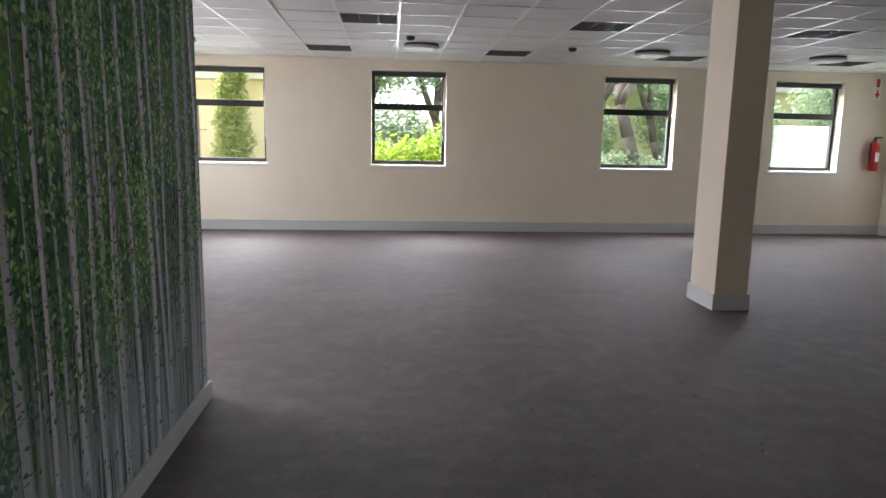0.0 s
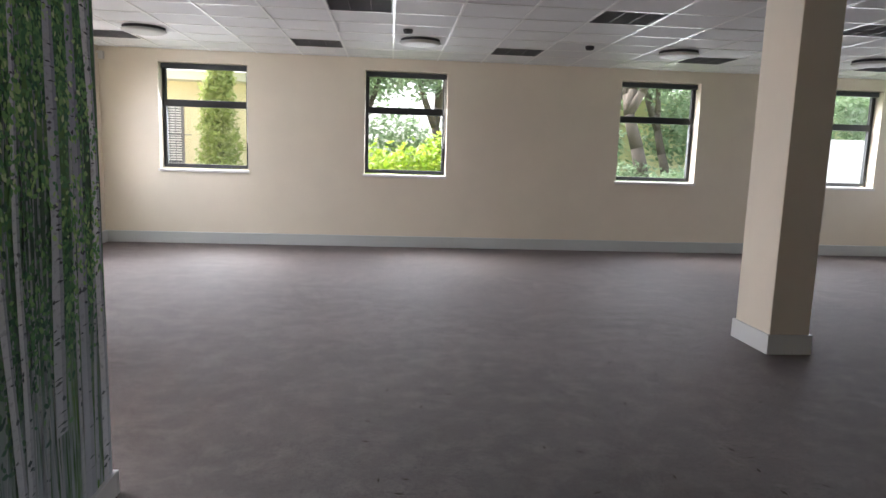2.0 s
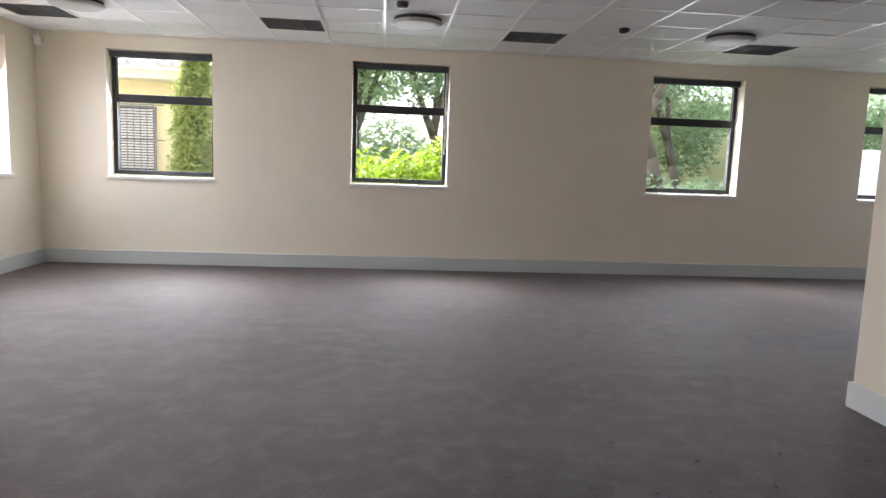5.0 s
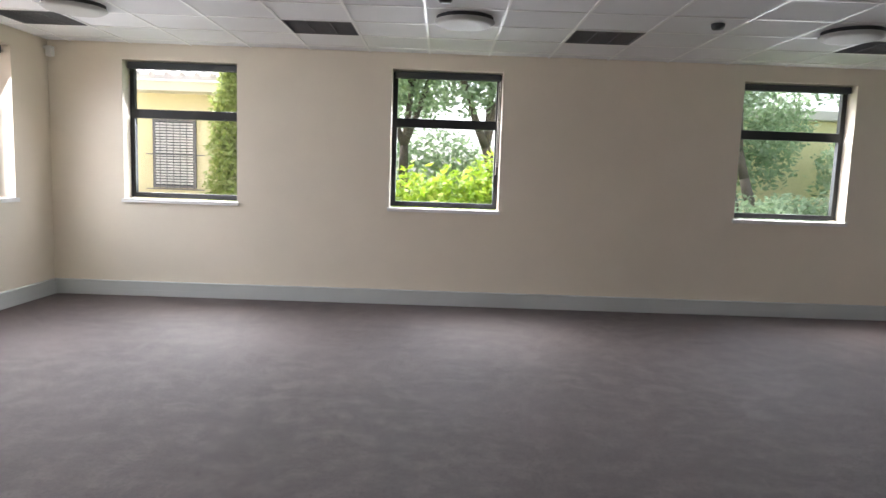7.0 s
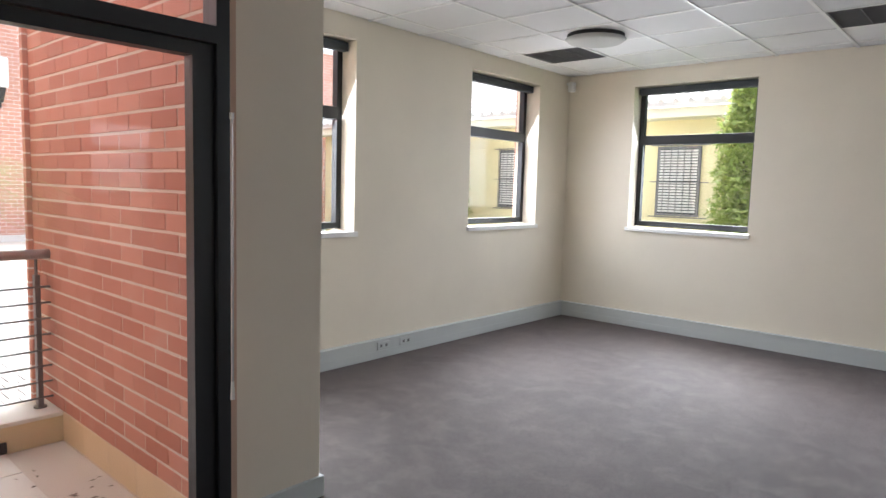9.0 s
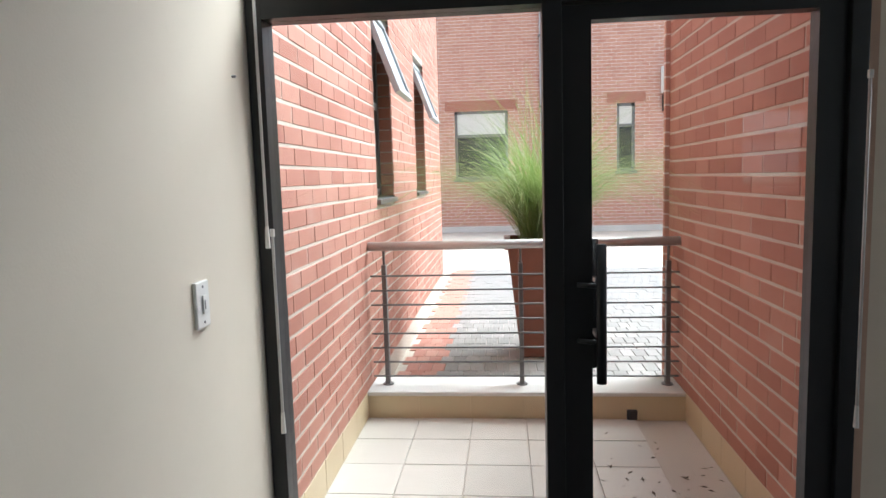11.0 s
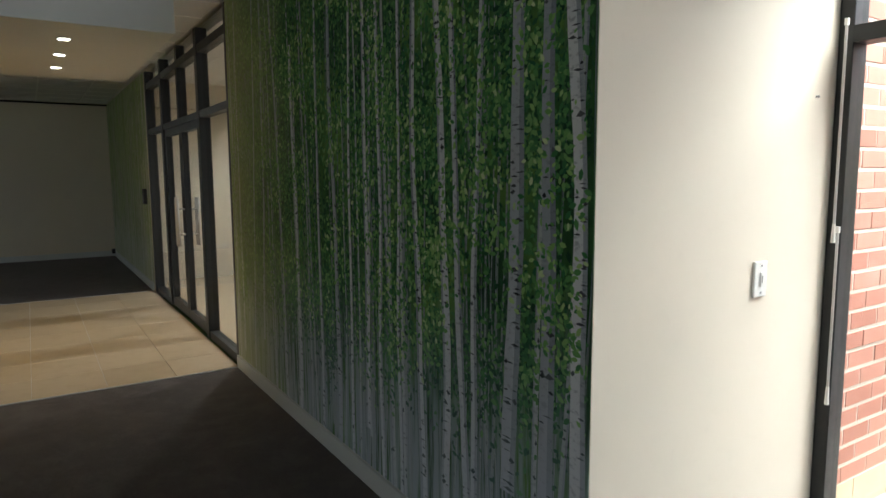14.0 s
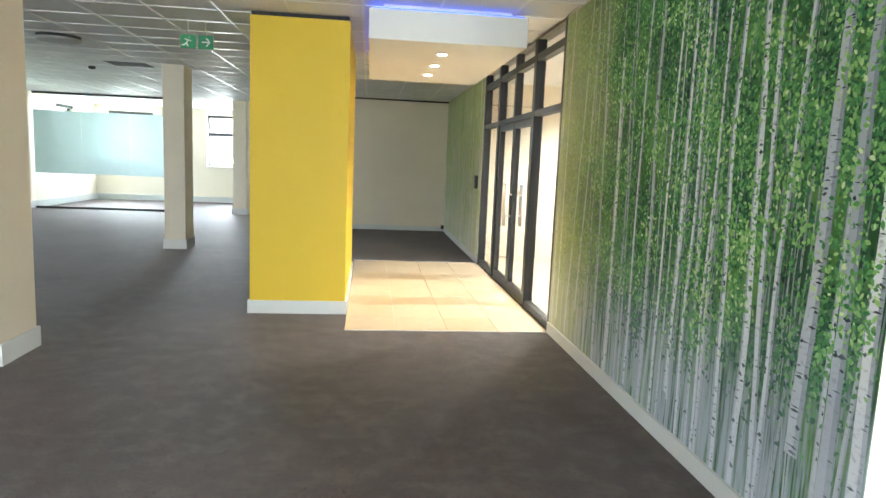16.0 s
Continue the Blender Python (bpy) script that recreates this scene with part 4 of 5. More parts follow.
for (a, b, z0, z1), fx in zip(FWIN, (FX, FX + 0.6)):
    w = structure(new("window_far"), "grey framed office window with a half-drawn pale blind", "window")
    w.matrix_basis = pose(fx, (a + b) / 2, z0)
    boxes("window_frame", [(fx - 0.12, fx - 0.06, a, a + 0.07, z0, z1), (fx - 0.12, fx - 0.06, b - 0.07, b, z0, z1), (fx - 0.12, fx - 0.06, a, b, z1 - 0.07, z1), (fx - 0.12, fx - 0.06, a, b, z0, z0 + 0.07), (fx - 0.12, fx - 0.05, a, b, z0 + 1.1, z0 + 1.17)], DARKSTEEL, w)
    boxes("pane", [(fx - 0.1, fx - 0.09, a, b, z0, z1)], DARKGLASS, w)
    boxes("blind", [(fx - 0.089, fx - 0.082, a + 0.07, b - 0.07, z0 + 1.17, z1 - 0.07)], COPING, w, "pale grey roller blind")
    boxes("lintel", [(fx, fx + 0.02, a - 0.25, b + 0.25, z1 + 0.02, z1 + 0.26)], BRICK, w, "soldier course of bricks")
    boxes("window_sill", [(fx - 0.1, fx + 0.05, a - 0.05, b + 0.05, z0 - 0.08, z0)], DARKSTEEL, w)
pipe = thing("downpipe", FX + 0.08, 6.04, 0, "grey rainwater downpipe on the brick wall", "downpipe")
bm = bmesh.new()
tube(bm, (FX + 0.08, 6.04, 0), (FX + 0.08, 6.04, 5.7), 0.085, 12)
part("pipe", bm, painted("grey_blue_pipe", (0.42, 0.48, 0.52), 0.5), pipe)
for zz in (1.2, 3.2, 5.0):
    boxes("pipe_clip", [(FX, FX + 0.18, 5.93, 6.15, zz, zz + 0.05)], DARKSTEEL, pipe)
structure(boxes("tan_panel", [(FX + 0.0, FX + 0.58, 6.27, 6.298, 1.2, 3.4)], TAN), "tan panel in the side of the brick bay", "panel")


def wall_lamp(x, y, z):
    o = thing("wall_lamp", x, y, z, "black bracket wall lamp with a white cylinder shade", "wall lamp", "yard wall lamps")
    bm = bmesh.new()
    lathe(bm, [(0.15, z + 0.42), (0.16, z + 0.45), (0.16, z + 1.02), (0.15, z + 1.05)], x + 0.26, y, 16)
    smooth(part("shade", bm, PLASTIC, o, "white cylinder shade"))
    bm = bmesh.new()
    tube(bm, (x + 0.26, y, z + 0.1), (x + 0.26, y, z + 0.42), 0.05, 10, 0.11)
    tube(bm, (x, y, z + 0.22), (x + 0.26, y, z + 0.2), 0.03, 8)
    box(bm, x, x + 0.04, y - 0.07, y + 0.07, z, z + 0.4)
    part("bracket", bm, BLACKPLASTIC, o, "black iron bracket")


wall_lamp(FX, 2.66, 2.95)
wall_lamp(FX + 0.6, 9.0, 2.95)

# planter with a tuft of grass
pl = thing("planter", -5.30, 5.30, 0, "tall tapered rust-brown planter with ornamental grass", "planter")
bm = bmesh.new()


def square_ring(r, z):
    return [bm.verts.new((-5.30 + sx * r, 5.30 + sy * r, z)) for sx, sy in ((-1, -1), (1, -1), (1, 1), (-1, 1))]


rings = [square_ring(r, z) for r, z in ((0.18, 0.0), (0.20, 0.02), (0.29, 0.89), (0.315, 0.89), (0.32, 0.95), (0.27, 0.95), (0.265, 0.87))]
for p, q in zip(rings, rings[1:]):
    for i in range(4):
        bm.faces.new((p[i], p[(i + 1) % 4], q[(i + 1) % 4], q[i]))
bm.faces.new(rings[0][::-1])
part("pot", bm, PLANTER, pl)
boxes("soil", [(-5.565, -5.035, 5.035, 5.565, 0.85, 0.90)], SOIL, pl, "dark soil")


def blades(name, cx, cy, z0, count, length, spread, mat, parent, seed, width=0.007, label=""):
    r = random.Random(seed)
    vs, fs = [], []
    for _ in range(count):
        a, lean, ln = r.uniform(0, 2 * math.pi), r.uniform(0.15, 1.0) * spread, length * r.uniform(0.6, 1.1)
        bx_, by_ = cx + r.uniform(-0.16, 0.16), cy + r.uniform(-0.16, 0.16)
        wx, wy = -math.sin(a) * width, math.cos(a) * width
        k = len(vs)
        n = 6
        for s in range(n + 1):
            f = s / n
            out = lean * ln * f ** 1.6
            up = ln * (f - 0.62 * min(lean, 1.25) * f ** 2.4)
            w = 1 - 0.93 * f
            px, py, pz = bx_ + math.cos(a) * out, by_ + math.sin(a) * out, z0 + up
            vs += [(px - wx * w, py - wy * w, pz), (px + wx * w, py + wy * w, pz)]
            if s:
                q = k + 2 * s
                fs.append((q - 2, q - 1, q + 1, q))
    me = bpy.data.meshes.new(name)
    me.from_pydata(vs, [], fs)
    me.materials.append(mat)
    o = new(name, me)
    o.parent = parent
    o.matrix_parent_inverse = parent.matrix_basis.inverted()
    tagged(o, label or "arching green and straw grass blades", kind="stuff")
    return o


blades("grass_tuft", -5.30, 5.30, 0.89, 1500, 1.75, 1.9, GRASSBLADE, pl, 3, 0.004)

# ---------------- yellow house, hedge, trees ----------------
house = thing("yellow_house", -9.5, 21, 0, "yellow plastered single-storey house with a pale tiled roof", "house")
HY = 18.0
boxes("wall", [(-19.0, -2.4, HY, HY + 7, -0.13, 3.0)], HOUSE, house)
boxes("eave", [(-19.5, -2.0, HY - 0.55, HY - 0.5, 2.98, 3.18), (-19.5, -2.0, HY - 0.5, HY, 2.98, 3.02)], EAVE, house, "cream fascia and soffit")
bm = bmesh.new()
rv = [bm.verts.new(p) for p in ((-19.6, HY - 0.65, 3.18), (-1.9, HY - 0.65, 3.18), (-3.5, HY + 3.5, 4.9), (-18, HY + 3.5, 4.9), (-19.6, HY - 0.65, 3.28), (-1.9, HY - 0.65, 3.28), (-3.5, HY + 3.5, 5.0), (-18, HY + 3.5, 5.0))]
for f in ((0, 3, 2, 1), (4, 5, 6, 7), (0, 1, 5, 4), (1, 2, 6, 5), (2, 3, 7, 6), (3, 0, 4, 7)):
    bm.faces.new([rv[i] for i in f])
for k in range(58):
    xx = -19.45 + k * 0.3
    top = HY + 3.4 if -17.5 < xx < -4 else HY + 1.2
    sl = (top - HY + 0.65) * 1.72 / 4.15
    tube(bm, (xx, HY - 0.67, 3.28), (xx + (0 if -17.5 < xx < -4 else (0.4 if xx < -10 else -0.4)), top, 3.28 + sl), 0.055, 8)
roof = part("roof", bm, ROOF, house, "pale pan-tiled roof")
for a, b in ((-5.62, -4.72), (-9.75, -8.9), (-14.2, -13.3)):
    w = boxes("window", [(a, b, HY - 0.03, HY + 0.02, 1.02, 2.45)], DARKSTEEL, house, "barred window with closed slatted blind")
    boxes("pane", [(a + 0.05, b - 0.05, HY - 0.034, HY - 0.03, 1.07, 2.40)], DARKGLASS, w)
    for k in range(22):
        boxes("slat", [(a + 0.06, b - 0.06, HY - 0.05, HY - 0.038, 1.1 + k * 0.059, 1.14 + k * 0.059)], COPING, w)
    bm = bmesh.new()
    for k in range(7):
        tube(bm, (a + 0.03 + k * (b - a - 0.06) / 6, HY - 0.1, 0.98), (a + 0.03 + k * (b - a - 0.06) / 6, HY - 0.1, 2.5), 0.008, 6)
    for zz in (1.0, 1.72, 2.47):
        tube(bm, (a - 0.12, HY - 0.1, zz), (b + 0.2, HY - 0.1, zz), 0.01, 6)
    part("burglar_bars", bm, DARKSTEEL, w, "thin steel burglar bars")


def leaf_cloud(name, centres, count, size, mat, parent, seed, label):
    """Many small leaves scattered through overlapping lumps; centres: (x, y, z, rx, ry, rz)."""
    r = random.Random(seed)
    vs, fs = [], []
    for _ in range(count):
        cx, cy, cz, rx, ry, rz = r.choice(centres)
        d = Vector((r.gauss(0, 1), r.gauss(0, 1), r.gauss(0, 1))).normalized() * (r.random() ** 0.4) * r.uniform(0.8, 1.12)
        p = Vector((cx + d.x * rx, cy + d.y * ry, cz + d.z * rz))
        q = Euler((r.uniform(-0.9, 0.9), r.uniform(-0.9, 0.9), r.uniform(0, 6.28))).to_matrix()
        s = size * r.uniform(0.6, 1.3)
        k = len(vs)
        for lx, ly in ((-1, 0), (-0.1, -0.5), (1, 0), (-0.1, 0.5)):
            vs.append(tuple(p + q @ Vector((lx * s, ly * s, 0.12 * s * (lx * lx)))))
        fs.append((k, k + 1, k + 2, k + 3))
    me = bpy.data.meshes.new(name)
    me.from_pydata(vs, [], fs)
    me.materials.append(mat)
    o = new(name, me)
    o.parent = parent
    o.matrix_parent_inverse = parent.matrix_basis.inverted()
    tagged(o, label, kind="stuff")
    return o


def tree(x, y, lean, height, crown, seed, r0=0.22, split=0.45, leaves=9000):
    o = thing("tree", x, y, -0.13, "tree with a forked grey-brown trunk and loose green crown", "tree", "garden trees")
    r = random.Random(seed)
    bm = bmesh.new()
    tips = []

    def limb(p, d, ln, rad, depth):
        q = p
        for s in range(3):
            d2 = (d + Vector((r.uniform(-0.12, 0.12), r.uniform(-0.12, 0.12), 0.05))).normalized()
            nq = q + d2 * ln / 3
            tube(bm, q, nq, rad * (1 - 0.12 * s), 8, rad * (1 - 0.12 * (s + 1)))
            q, d = nq, d2
        tips.append(q)
        if depth:
            for _ in range(3 if depth > 1 else 2):
                limb(q, (d + Vector((r.uniform(-0.8, 0.8), r.uniform(-0.8, 0.8), r.uniform(-0.1, 0.5)))).normalized(), ln * 0.72, rad * 0.6, depth - 1)

    limb(Vector((x, y, -0.2)), Vector((*lean, 1)).normalized(), height * split, r0, 3)
    smooth(part("trunk", bm, BARK, o, "forked grey-brown trunk and limbs"))
    cs = [(p.x, p.y, p.z, crown * r.uniform(0.5, 1), crown * r.uniform(0.5, 1), crown * r.uniform(0.35, 0.7)) for p in tips if p.z > height * 0.45]
    leaf_cloud("crown", cs, leaves, 0.11, TREELEAF, o, seed + 1, "loose crown of small green leaves")
    return o


def shrub(name, centres, count, size, mat, seed, label, category):
    o = thing(name, centres[0][0], centres[0][1], -0.13, label, category)
    for cx, cy, cz, rx, ry, rz in centres[::3]:
        bm = bmesh.new()
        tube(bm, (cx, cy, -0.2), (cx + 0.05, cy, cz), 0.035, 6, 0.015)
        part("stem", bm, BARK, o)
    leaf_cloud("foliage", centres, count, size, mat, o, seed, "dense small leaves")


rh = random.Random(11)
shrub("hedge", [(-1.2 + k * 0.5, 15.2 + rh.uniform(-0.4, 0.5), 0.75 + rh.uniform(-0.1, 0.2) + (0.35 if 4 < k < 9 else 0), 0.6, 0.6, 0.85) for k in range(9)], 9000, 0.075, HEDGELEAF, 5, "bright yellow-green leafy hedge in front of the windows", "hedge")
shrub("conifer", [(-3.55 + rh.uniform(-0.12, 0.12), 16.9, 0.3 + k * 0.3, 0.62 - 0.03 * k, 0.6 - 0.03 * k, 0.4) for k in range(11)], 9000, 0.06, CONIFERLEAF, 6, "tall narrow yellow-green conifer against the house", "conifer")
shrub("conifer", [(-10.6 + rh.uniform(-0.1, 0.1), 17.1, 0.3 + k * 0.3, 0.6 - 0.03 * k, 0.55 - 0.03 * k, 0.4) for k in range(11)], 8000, 0.06, CONIFERLEAF, 7, "tall narrow yellow-green conifer against the house", "conifer")
shrub("shrub_bank", [(4 + k * 0.9, 20.5 + rh.uniform(-0.5, 0.5), 0.5 + rh.uniform(0, 0.3), 0.9, 0.7, 0.7) for k in range(9)], 9000, 0.09, TREELEAF, 8, "low dark green ground shrubs under the trees", "shrubs")
tree(8.3, 21.0, (-0.22, 0), 7.5, 1.3, 21, 0.26, 0.42, 9000)
tree(6.9, 23.0, (0.12, 0), 8.0, 1.4, 33, 0.2, 0.42, 9000)
tree(2.2, 22.0, (-0.1, 0), 8.0, 1.5, 45, 0.2, 0.32, 12000)
tree(-0.6, 24.0, (0.1, 0), 8.5, 1.6, 57, 0.2, 0.3, 12000)
tree(4.2, 27.0, (0.1, 0), 9.0, 1.7, 63, 0.22, 0.3, 12000)
tree(11.5, 27.0, (-0.1, 0), 8.5, 1.6, 71, 0.22, 0.35, 9000)
woods = tagged(new("far_woods"), "bank of mixed trees closing the view behind the garden", "woods", kind="stuff")
leaf_cloud("foliage", [(-3 + k * 1.15, 28.5 + rh.uniform(-1, 1), rh.uniform(0.5, 6.0), 1.5, 1.0, 1.5) for k in range(26)], 34000, 0.13, TREELEAF, woods, 91, "loose mass of green leaves")
far_house = thing("far_house", 12, 32, 0, "yellow plastered building behind the trees", "house")
boxes("wall", [(5.0, 22, 31, 36, -0.13, 4.2)], HOUSE, far_house)
boxes("roof", [(4.5, 22.5, 30.5, 36.5, 4.2, 4.6)], ROOF, far_house, "pale roof edge", 0.05)
structure(boxes("garden_path", [(9.2, 22, 12.5, 20.0, -0.13, -0.06)], COPING), "pale concrete drive beside the building", "drive")
gw = structure(boxes("garden_wall", [(11.5, 16, 19.0, 19.25, -0.13, 2.2)], COPING), "white garden wall beyond the drive", "wall")

# ---------------- ceiling fittings ----------------
first = None
for i, j in GRILLES:
    x0, x1, y0, y1 = cell(i, j)
    if first is None:
        first = thing("recessed_light", x0, y0, H, "unlit recessed grey louvred ceiling light", "ceiling light", "recessed ceiling lights")
        a, b, c, d = x0 + 0.014, x1 - 0.014, y0 + 0.014, y1 - 0.014
        boxes("housing", [(a, b, c, d, H + 0.085, H + 0.095), (a, a + 0.01, c, d, H, H + 0.085), (b - 0.01, b, c, d, H, H + 0.085), (a + 0.01, b - 0.01, c, c + 0.01, H, H + 0.085), (a + 0.01, b - 0.01, d - 0.01, d, H, H + 0.085)], LOUVRE, first, "grey sheet metal housing")
        for k in range(3):
            xx = a + (k + 0.5) * (b - a) / 3
            bm = bmesh.new()
            tube(bm, (xx, c + 0.02, H + 0.06), (xx, d - 0.02, H + 0.06), 0.013, 8)
            part("lamp_tube", bm, PLASTIC, first, "unlit white tube")
        for k in range(1, 9):
            yy = c + k * (d - c) / 9
            boxes("louvre_blade", [(a + 0.01, b - 0.01, yy - 0.0015, yy + 0.0015, H + 0.004, H + 0.045)], LOUVRE, first)
        for k in range(1, 3):
            xx = a + k * (b - a) / 3
            boxes("louvre_blade", [(xx - 0.002, xx + 0.002, c + 0.01, d - 0.01, H + 0.004, H + 0.05)], LOUVRE, first)
        home = (x0, y0)
    else:
        copy_thing(first, pose(x0, y0, H))

first_d = None
for i, j in DIFFUSERS:
    x0, x1, y0, y1 = cell(i, j)
    cx, cy = (x0 + x1) / 2, (y0 + y1) / 2
    if first_d is None:
        first_d = thing("air_diffuser", cx, cy, H, "round white ceiling air diffuser with a dark ring gap", "air diffuser", "ceiling air diffusers")
        boxes("plate", [(x0 + 0.012, x1 - 0.012, y0 + 0.012, y1 - 0.012, H + 0.003, H + 0.012)], CEILING, first_d)
        bm = bmesh.new()
        lathe(bm, [(0.235, H - 0.03), (0.24, H + 0.003)], cx, cy, 36)
        part("throat", bm, SHADEBLACK, first_d, "dark throat")
        bm = bmesh.new()
        lathe(bm, [(0.20, H - 0.062), (0.225, H - 0.058), (0.255, H - 0.035), (0.25, H - 0.030)], cx, cy, 36)
        smooth(part("disc", bm, DISC, first_d, "white round disc, greyed for its shaded underside"))
    else:
        copy_thing(first_d, pose(cx, cy, H))


def detector(x, y):
    o = thing("smoke_detector", x, y, H, "small dark ceiling detector", "smoke detector", "ceiling detectors")
    bm = bmesh.new()
    lathe(bm, [(0.02, H - 0.045), (0.045, H - 0.04), (0.055, H - 0.02), (0.055, H + 0.003)], x, y, 18)
    smooth(part("body", bm, BLACKPLASTIC, o))


detector(2.70, 9.73)
detector(0.44, 9.20)
detector(5.3, -5.2)

cm = thing("alarm_sensor", WX + 0.1, NY - 0.1, 2.66, "small white alarm sensor in the ceiling corner", "alarm sensor")
boxes("case", [(WX + 0.03, WX + 0.10, NY - 0.10, NY - 0.03, 2.62, 2.73)], PLASTIC, cm, "", 0.01)
boxes("bracket", [(WX, WX + 0.035, NY - 0.08, NY - 0.05, 2.70, 2.73)], PLASTIC, cm)


def socket(u, along):
    o = thing("trunking_socket", WX if along == "y" else u, u if along == "y" else NY, 0.1, "double power socket plate on the grey trunking", "socket", "trunking sockets")
    if along == "y":
        boxes("plate", [(WX + 0.05, WX + 0.062, u - 0.07, u + 0.07, 0.08, 0.145)], TRUNKING, o, "", 0.003)
        for du in (-0.03, 0.03):
            boxes("outlet", [(WX + 0.062, WX + 0.064, u + du - 0.012, u + du + 0.012, 0.10, 0.125)], DARKSTEEL, o)
    else:
        boxes("plate", [(u - 0.07, u + 0.07, NY - 0.062, NY - 0.05, 0.08, 0.145)], TRUNKING, o, "", 0.003)
        for du in (-0.03, 0.03):
            boxes("outlet", [(u + du - 0.012, u + du + 0.012, NY - 0.064, NY - 0.062, 0.10, 0.125)], DARKSTEEL, o)


socket(8.55, "y")
socket(8.82, "y")

fe = thing("fire_extinguisher", 8.62, NY - 0.1, 1.15, "red fire extinguisher with a black hose on the wall", "fire extinguisher")
bm = bmesh.new()
lathe(bm, [(0.06, 1.14), (0.075, 1.16), (0.078, 1.55), (0.06, 1.61), (0.025, 1.64), (0.025, 1.67)], 8.62, NY - 0.11, 20)
smooth(part("cylinder", bm, RED, fe, "red cylinder"))
bm = bmesh.new()
tube(bm, (8.62, NY - 0.11, 1.67), (8.62, NY - 0.11, 1.71), 0.02, 10)
box(bm, 8.60, 8.64, NY - 0.24, NY - 0.09, 1.70, 1.725, 0.003)
part("valve", bm, BLACKPLASTIC, fe, "black valve and lever")
bm = bmesh.new()
tube(bm, (8.60, NY - 0.11, 1.69), (8.52, NY - 0.13, 1.6), 0.011, 8)
tube(bm, (8.52, NY - 0.13, 1.6), (8.53, NY - 0.13, 1.25), 0.011, 8)
part("hose", bm, BLACKPLASTIC, fe, "black rubber hose")
boxes("label", [(8.585, 8.655, NY - 0.192, NY - 0.187, 1.3, 1.46)], SIGNWHITE, fe, "pale instruction label")
boxes("bracket", [(8.59, 8.65, NY - 0.03, NY - 0.002, 1.35, 1.5)], DARKSTEEL, fe)
fs_ = thing("fire_sign", 8.62, NY - 0.01, 2.45, "white sign with a red downward arrow", "sign")
boxes("panel", [(8.55, 8.69, NY - 0.008, NY - 0.002, 2.36, 2.74)], SIGNWHITE, fs_)
boxes("pictogram", [(8.59, 8.65, NY - 0.011, NY - 0.0085, 2.58, 2.72)], RED, fs_, "red extinguisher shape")
bm = bmesh.new()
for tri in (((8.57, 2.47), (8.67, 2.47), (8.62, 2.38)), ((8.605, 2.53), (8.635, 2.53), (8.635, 2.47)), ((8.605, 2.53), (8.605, 2.47), (8.635, 2.47))):
    bm.faces.new([bm.verts.new((a, NY - 0.0105, z)) for a, z in tri])
part("arrow", bm, RED, fs_, "red arrow")

es = thing("exit_sign", 2.57, -0.8, 2.62, "hanging green emergency exit sign with white running figure and arrow", "exit sign")
boxes("panel", [(2.41, 2.555, -0.81, -0.79, 2.52, 2.65), (2.58, 2.725, -0.81, -0.79, 2.52, 2.65)], GREEN, es, "", 0.003)
for xx in (2.48, 2.65):
    bm = bmesh.new()
    tube(bm, (xx, -0.8, 2.65), (xx, -0.8, H), 0.004, 6)
    part("hanger", bm, STEEL, es)
bm = bmesh.new()
box(bm, 2.44, 2.52, -0.7895, -0.787, 2.578, 2.592)
for s in (-1, 1):
    bm.faces.new([bm.verts.new((x, -0.787, z)) for x, z in ((2.435, 2.585), (2.455, 2.585), (2.485, 2.585 + s * 0.04), (2.465, 2.585 + s * 0.04))])
part("arrow", bm, SIGNWHITE, es, "white arrow")
bm = bmesh.new()
for x0, z0, x1, z1 in ((2.53, 2.60, 2.545, 2.57), (2.545, 2.57, 2.57, 2.55), (2.57, 2.55, 2.59, 2.55), (2.545, 2.57, 2.53, 2.54), (2.53, 2.60, 2.56, 2.605), (2.53, 2.60, 2.50, 2.59), (2.515, 2.625, 2.517, 2.628)):
    tube(bm, (x0 + 0.12, -0.788, z0), (x1 + 0.12, -0.788, z1), 0.007, 6)
part("figure", bm, SIGNWHITE, es, "white figure strokes")

# glass partition at the far end
gp = thing("glass_partition", 7.2, -10.8, 0, "glass office partition with a wide frosted band and dark rails", "partition")
GYp = -10.8
boxes("floor_track", [(5.5, EX - 0.06, GYp - 0.03, GYp + 0.03, 0, 0.05)], BLACK, gp)
boxes("head_track", [(5.5, EX - 0.06, GYp - 0.03, GYp + 0.03, H - 0.05, H)], BLACK, gp)
for a, b in ((5.52, 6.666), (6.668, 7.803), (7.805, EX - 0.06)):
    g = boxes("pane", [(a, b, GYp - 0.005, GYp + 0.005, 0.05, H - 0.05)], GLASS, gp)
    g.visible_shadow = False
    boxes("frosted_film", [(a, b, GYp + 0.006, GYp + 0.008, 0.86, 2.36)], FROST, g, "pale blue-green frosted film")
fd = thing("glass_door", 3.4, -10.8, 0, "dark framed glass door beside the column", "door")
boxes("door_frame", [(3.74, 3.82, -10.85, -10.75, 0, H), (2.42, 2.5, -10.85, -10.75, 0, H), (2.5, 3.74, -10.85, -10.75, H - 0.08, H), (2.5, 3.74, -10.85, -10.75, 2.05, 2.12)], BLACK, fd, "", 0.003)
g = boxes("pane", [(2.5, 3.74, -10.803, -10.797, 0.0, 2.05)], GLASS, fd)
g.visible_shadow = False

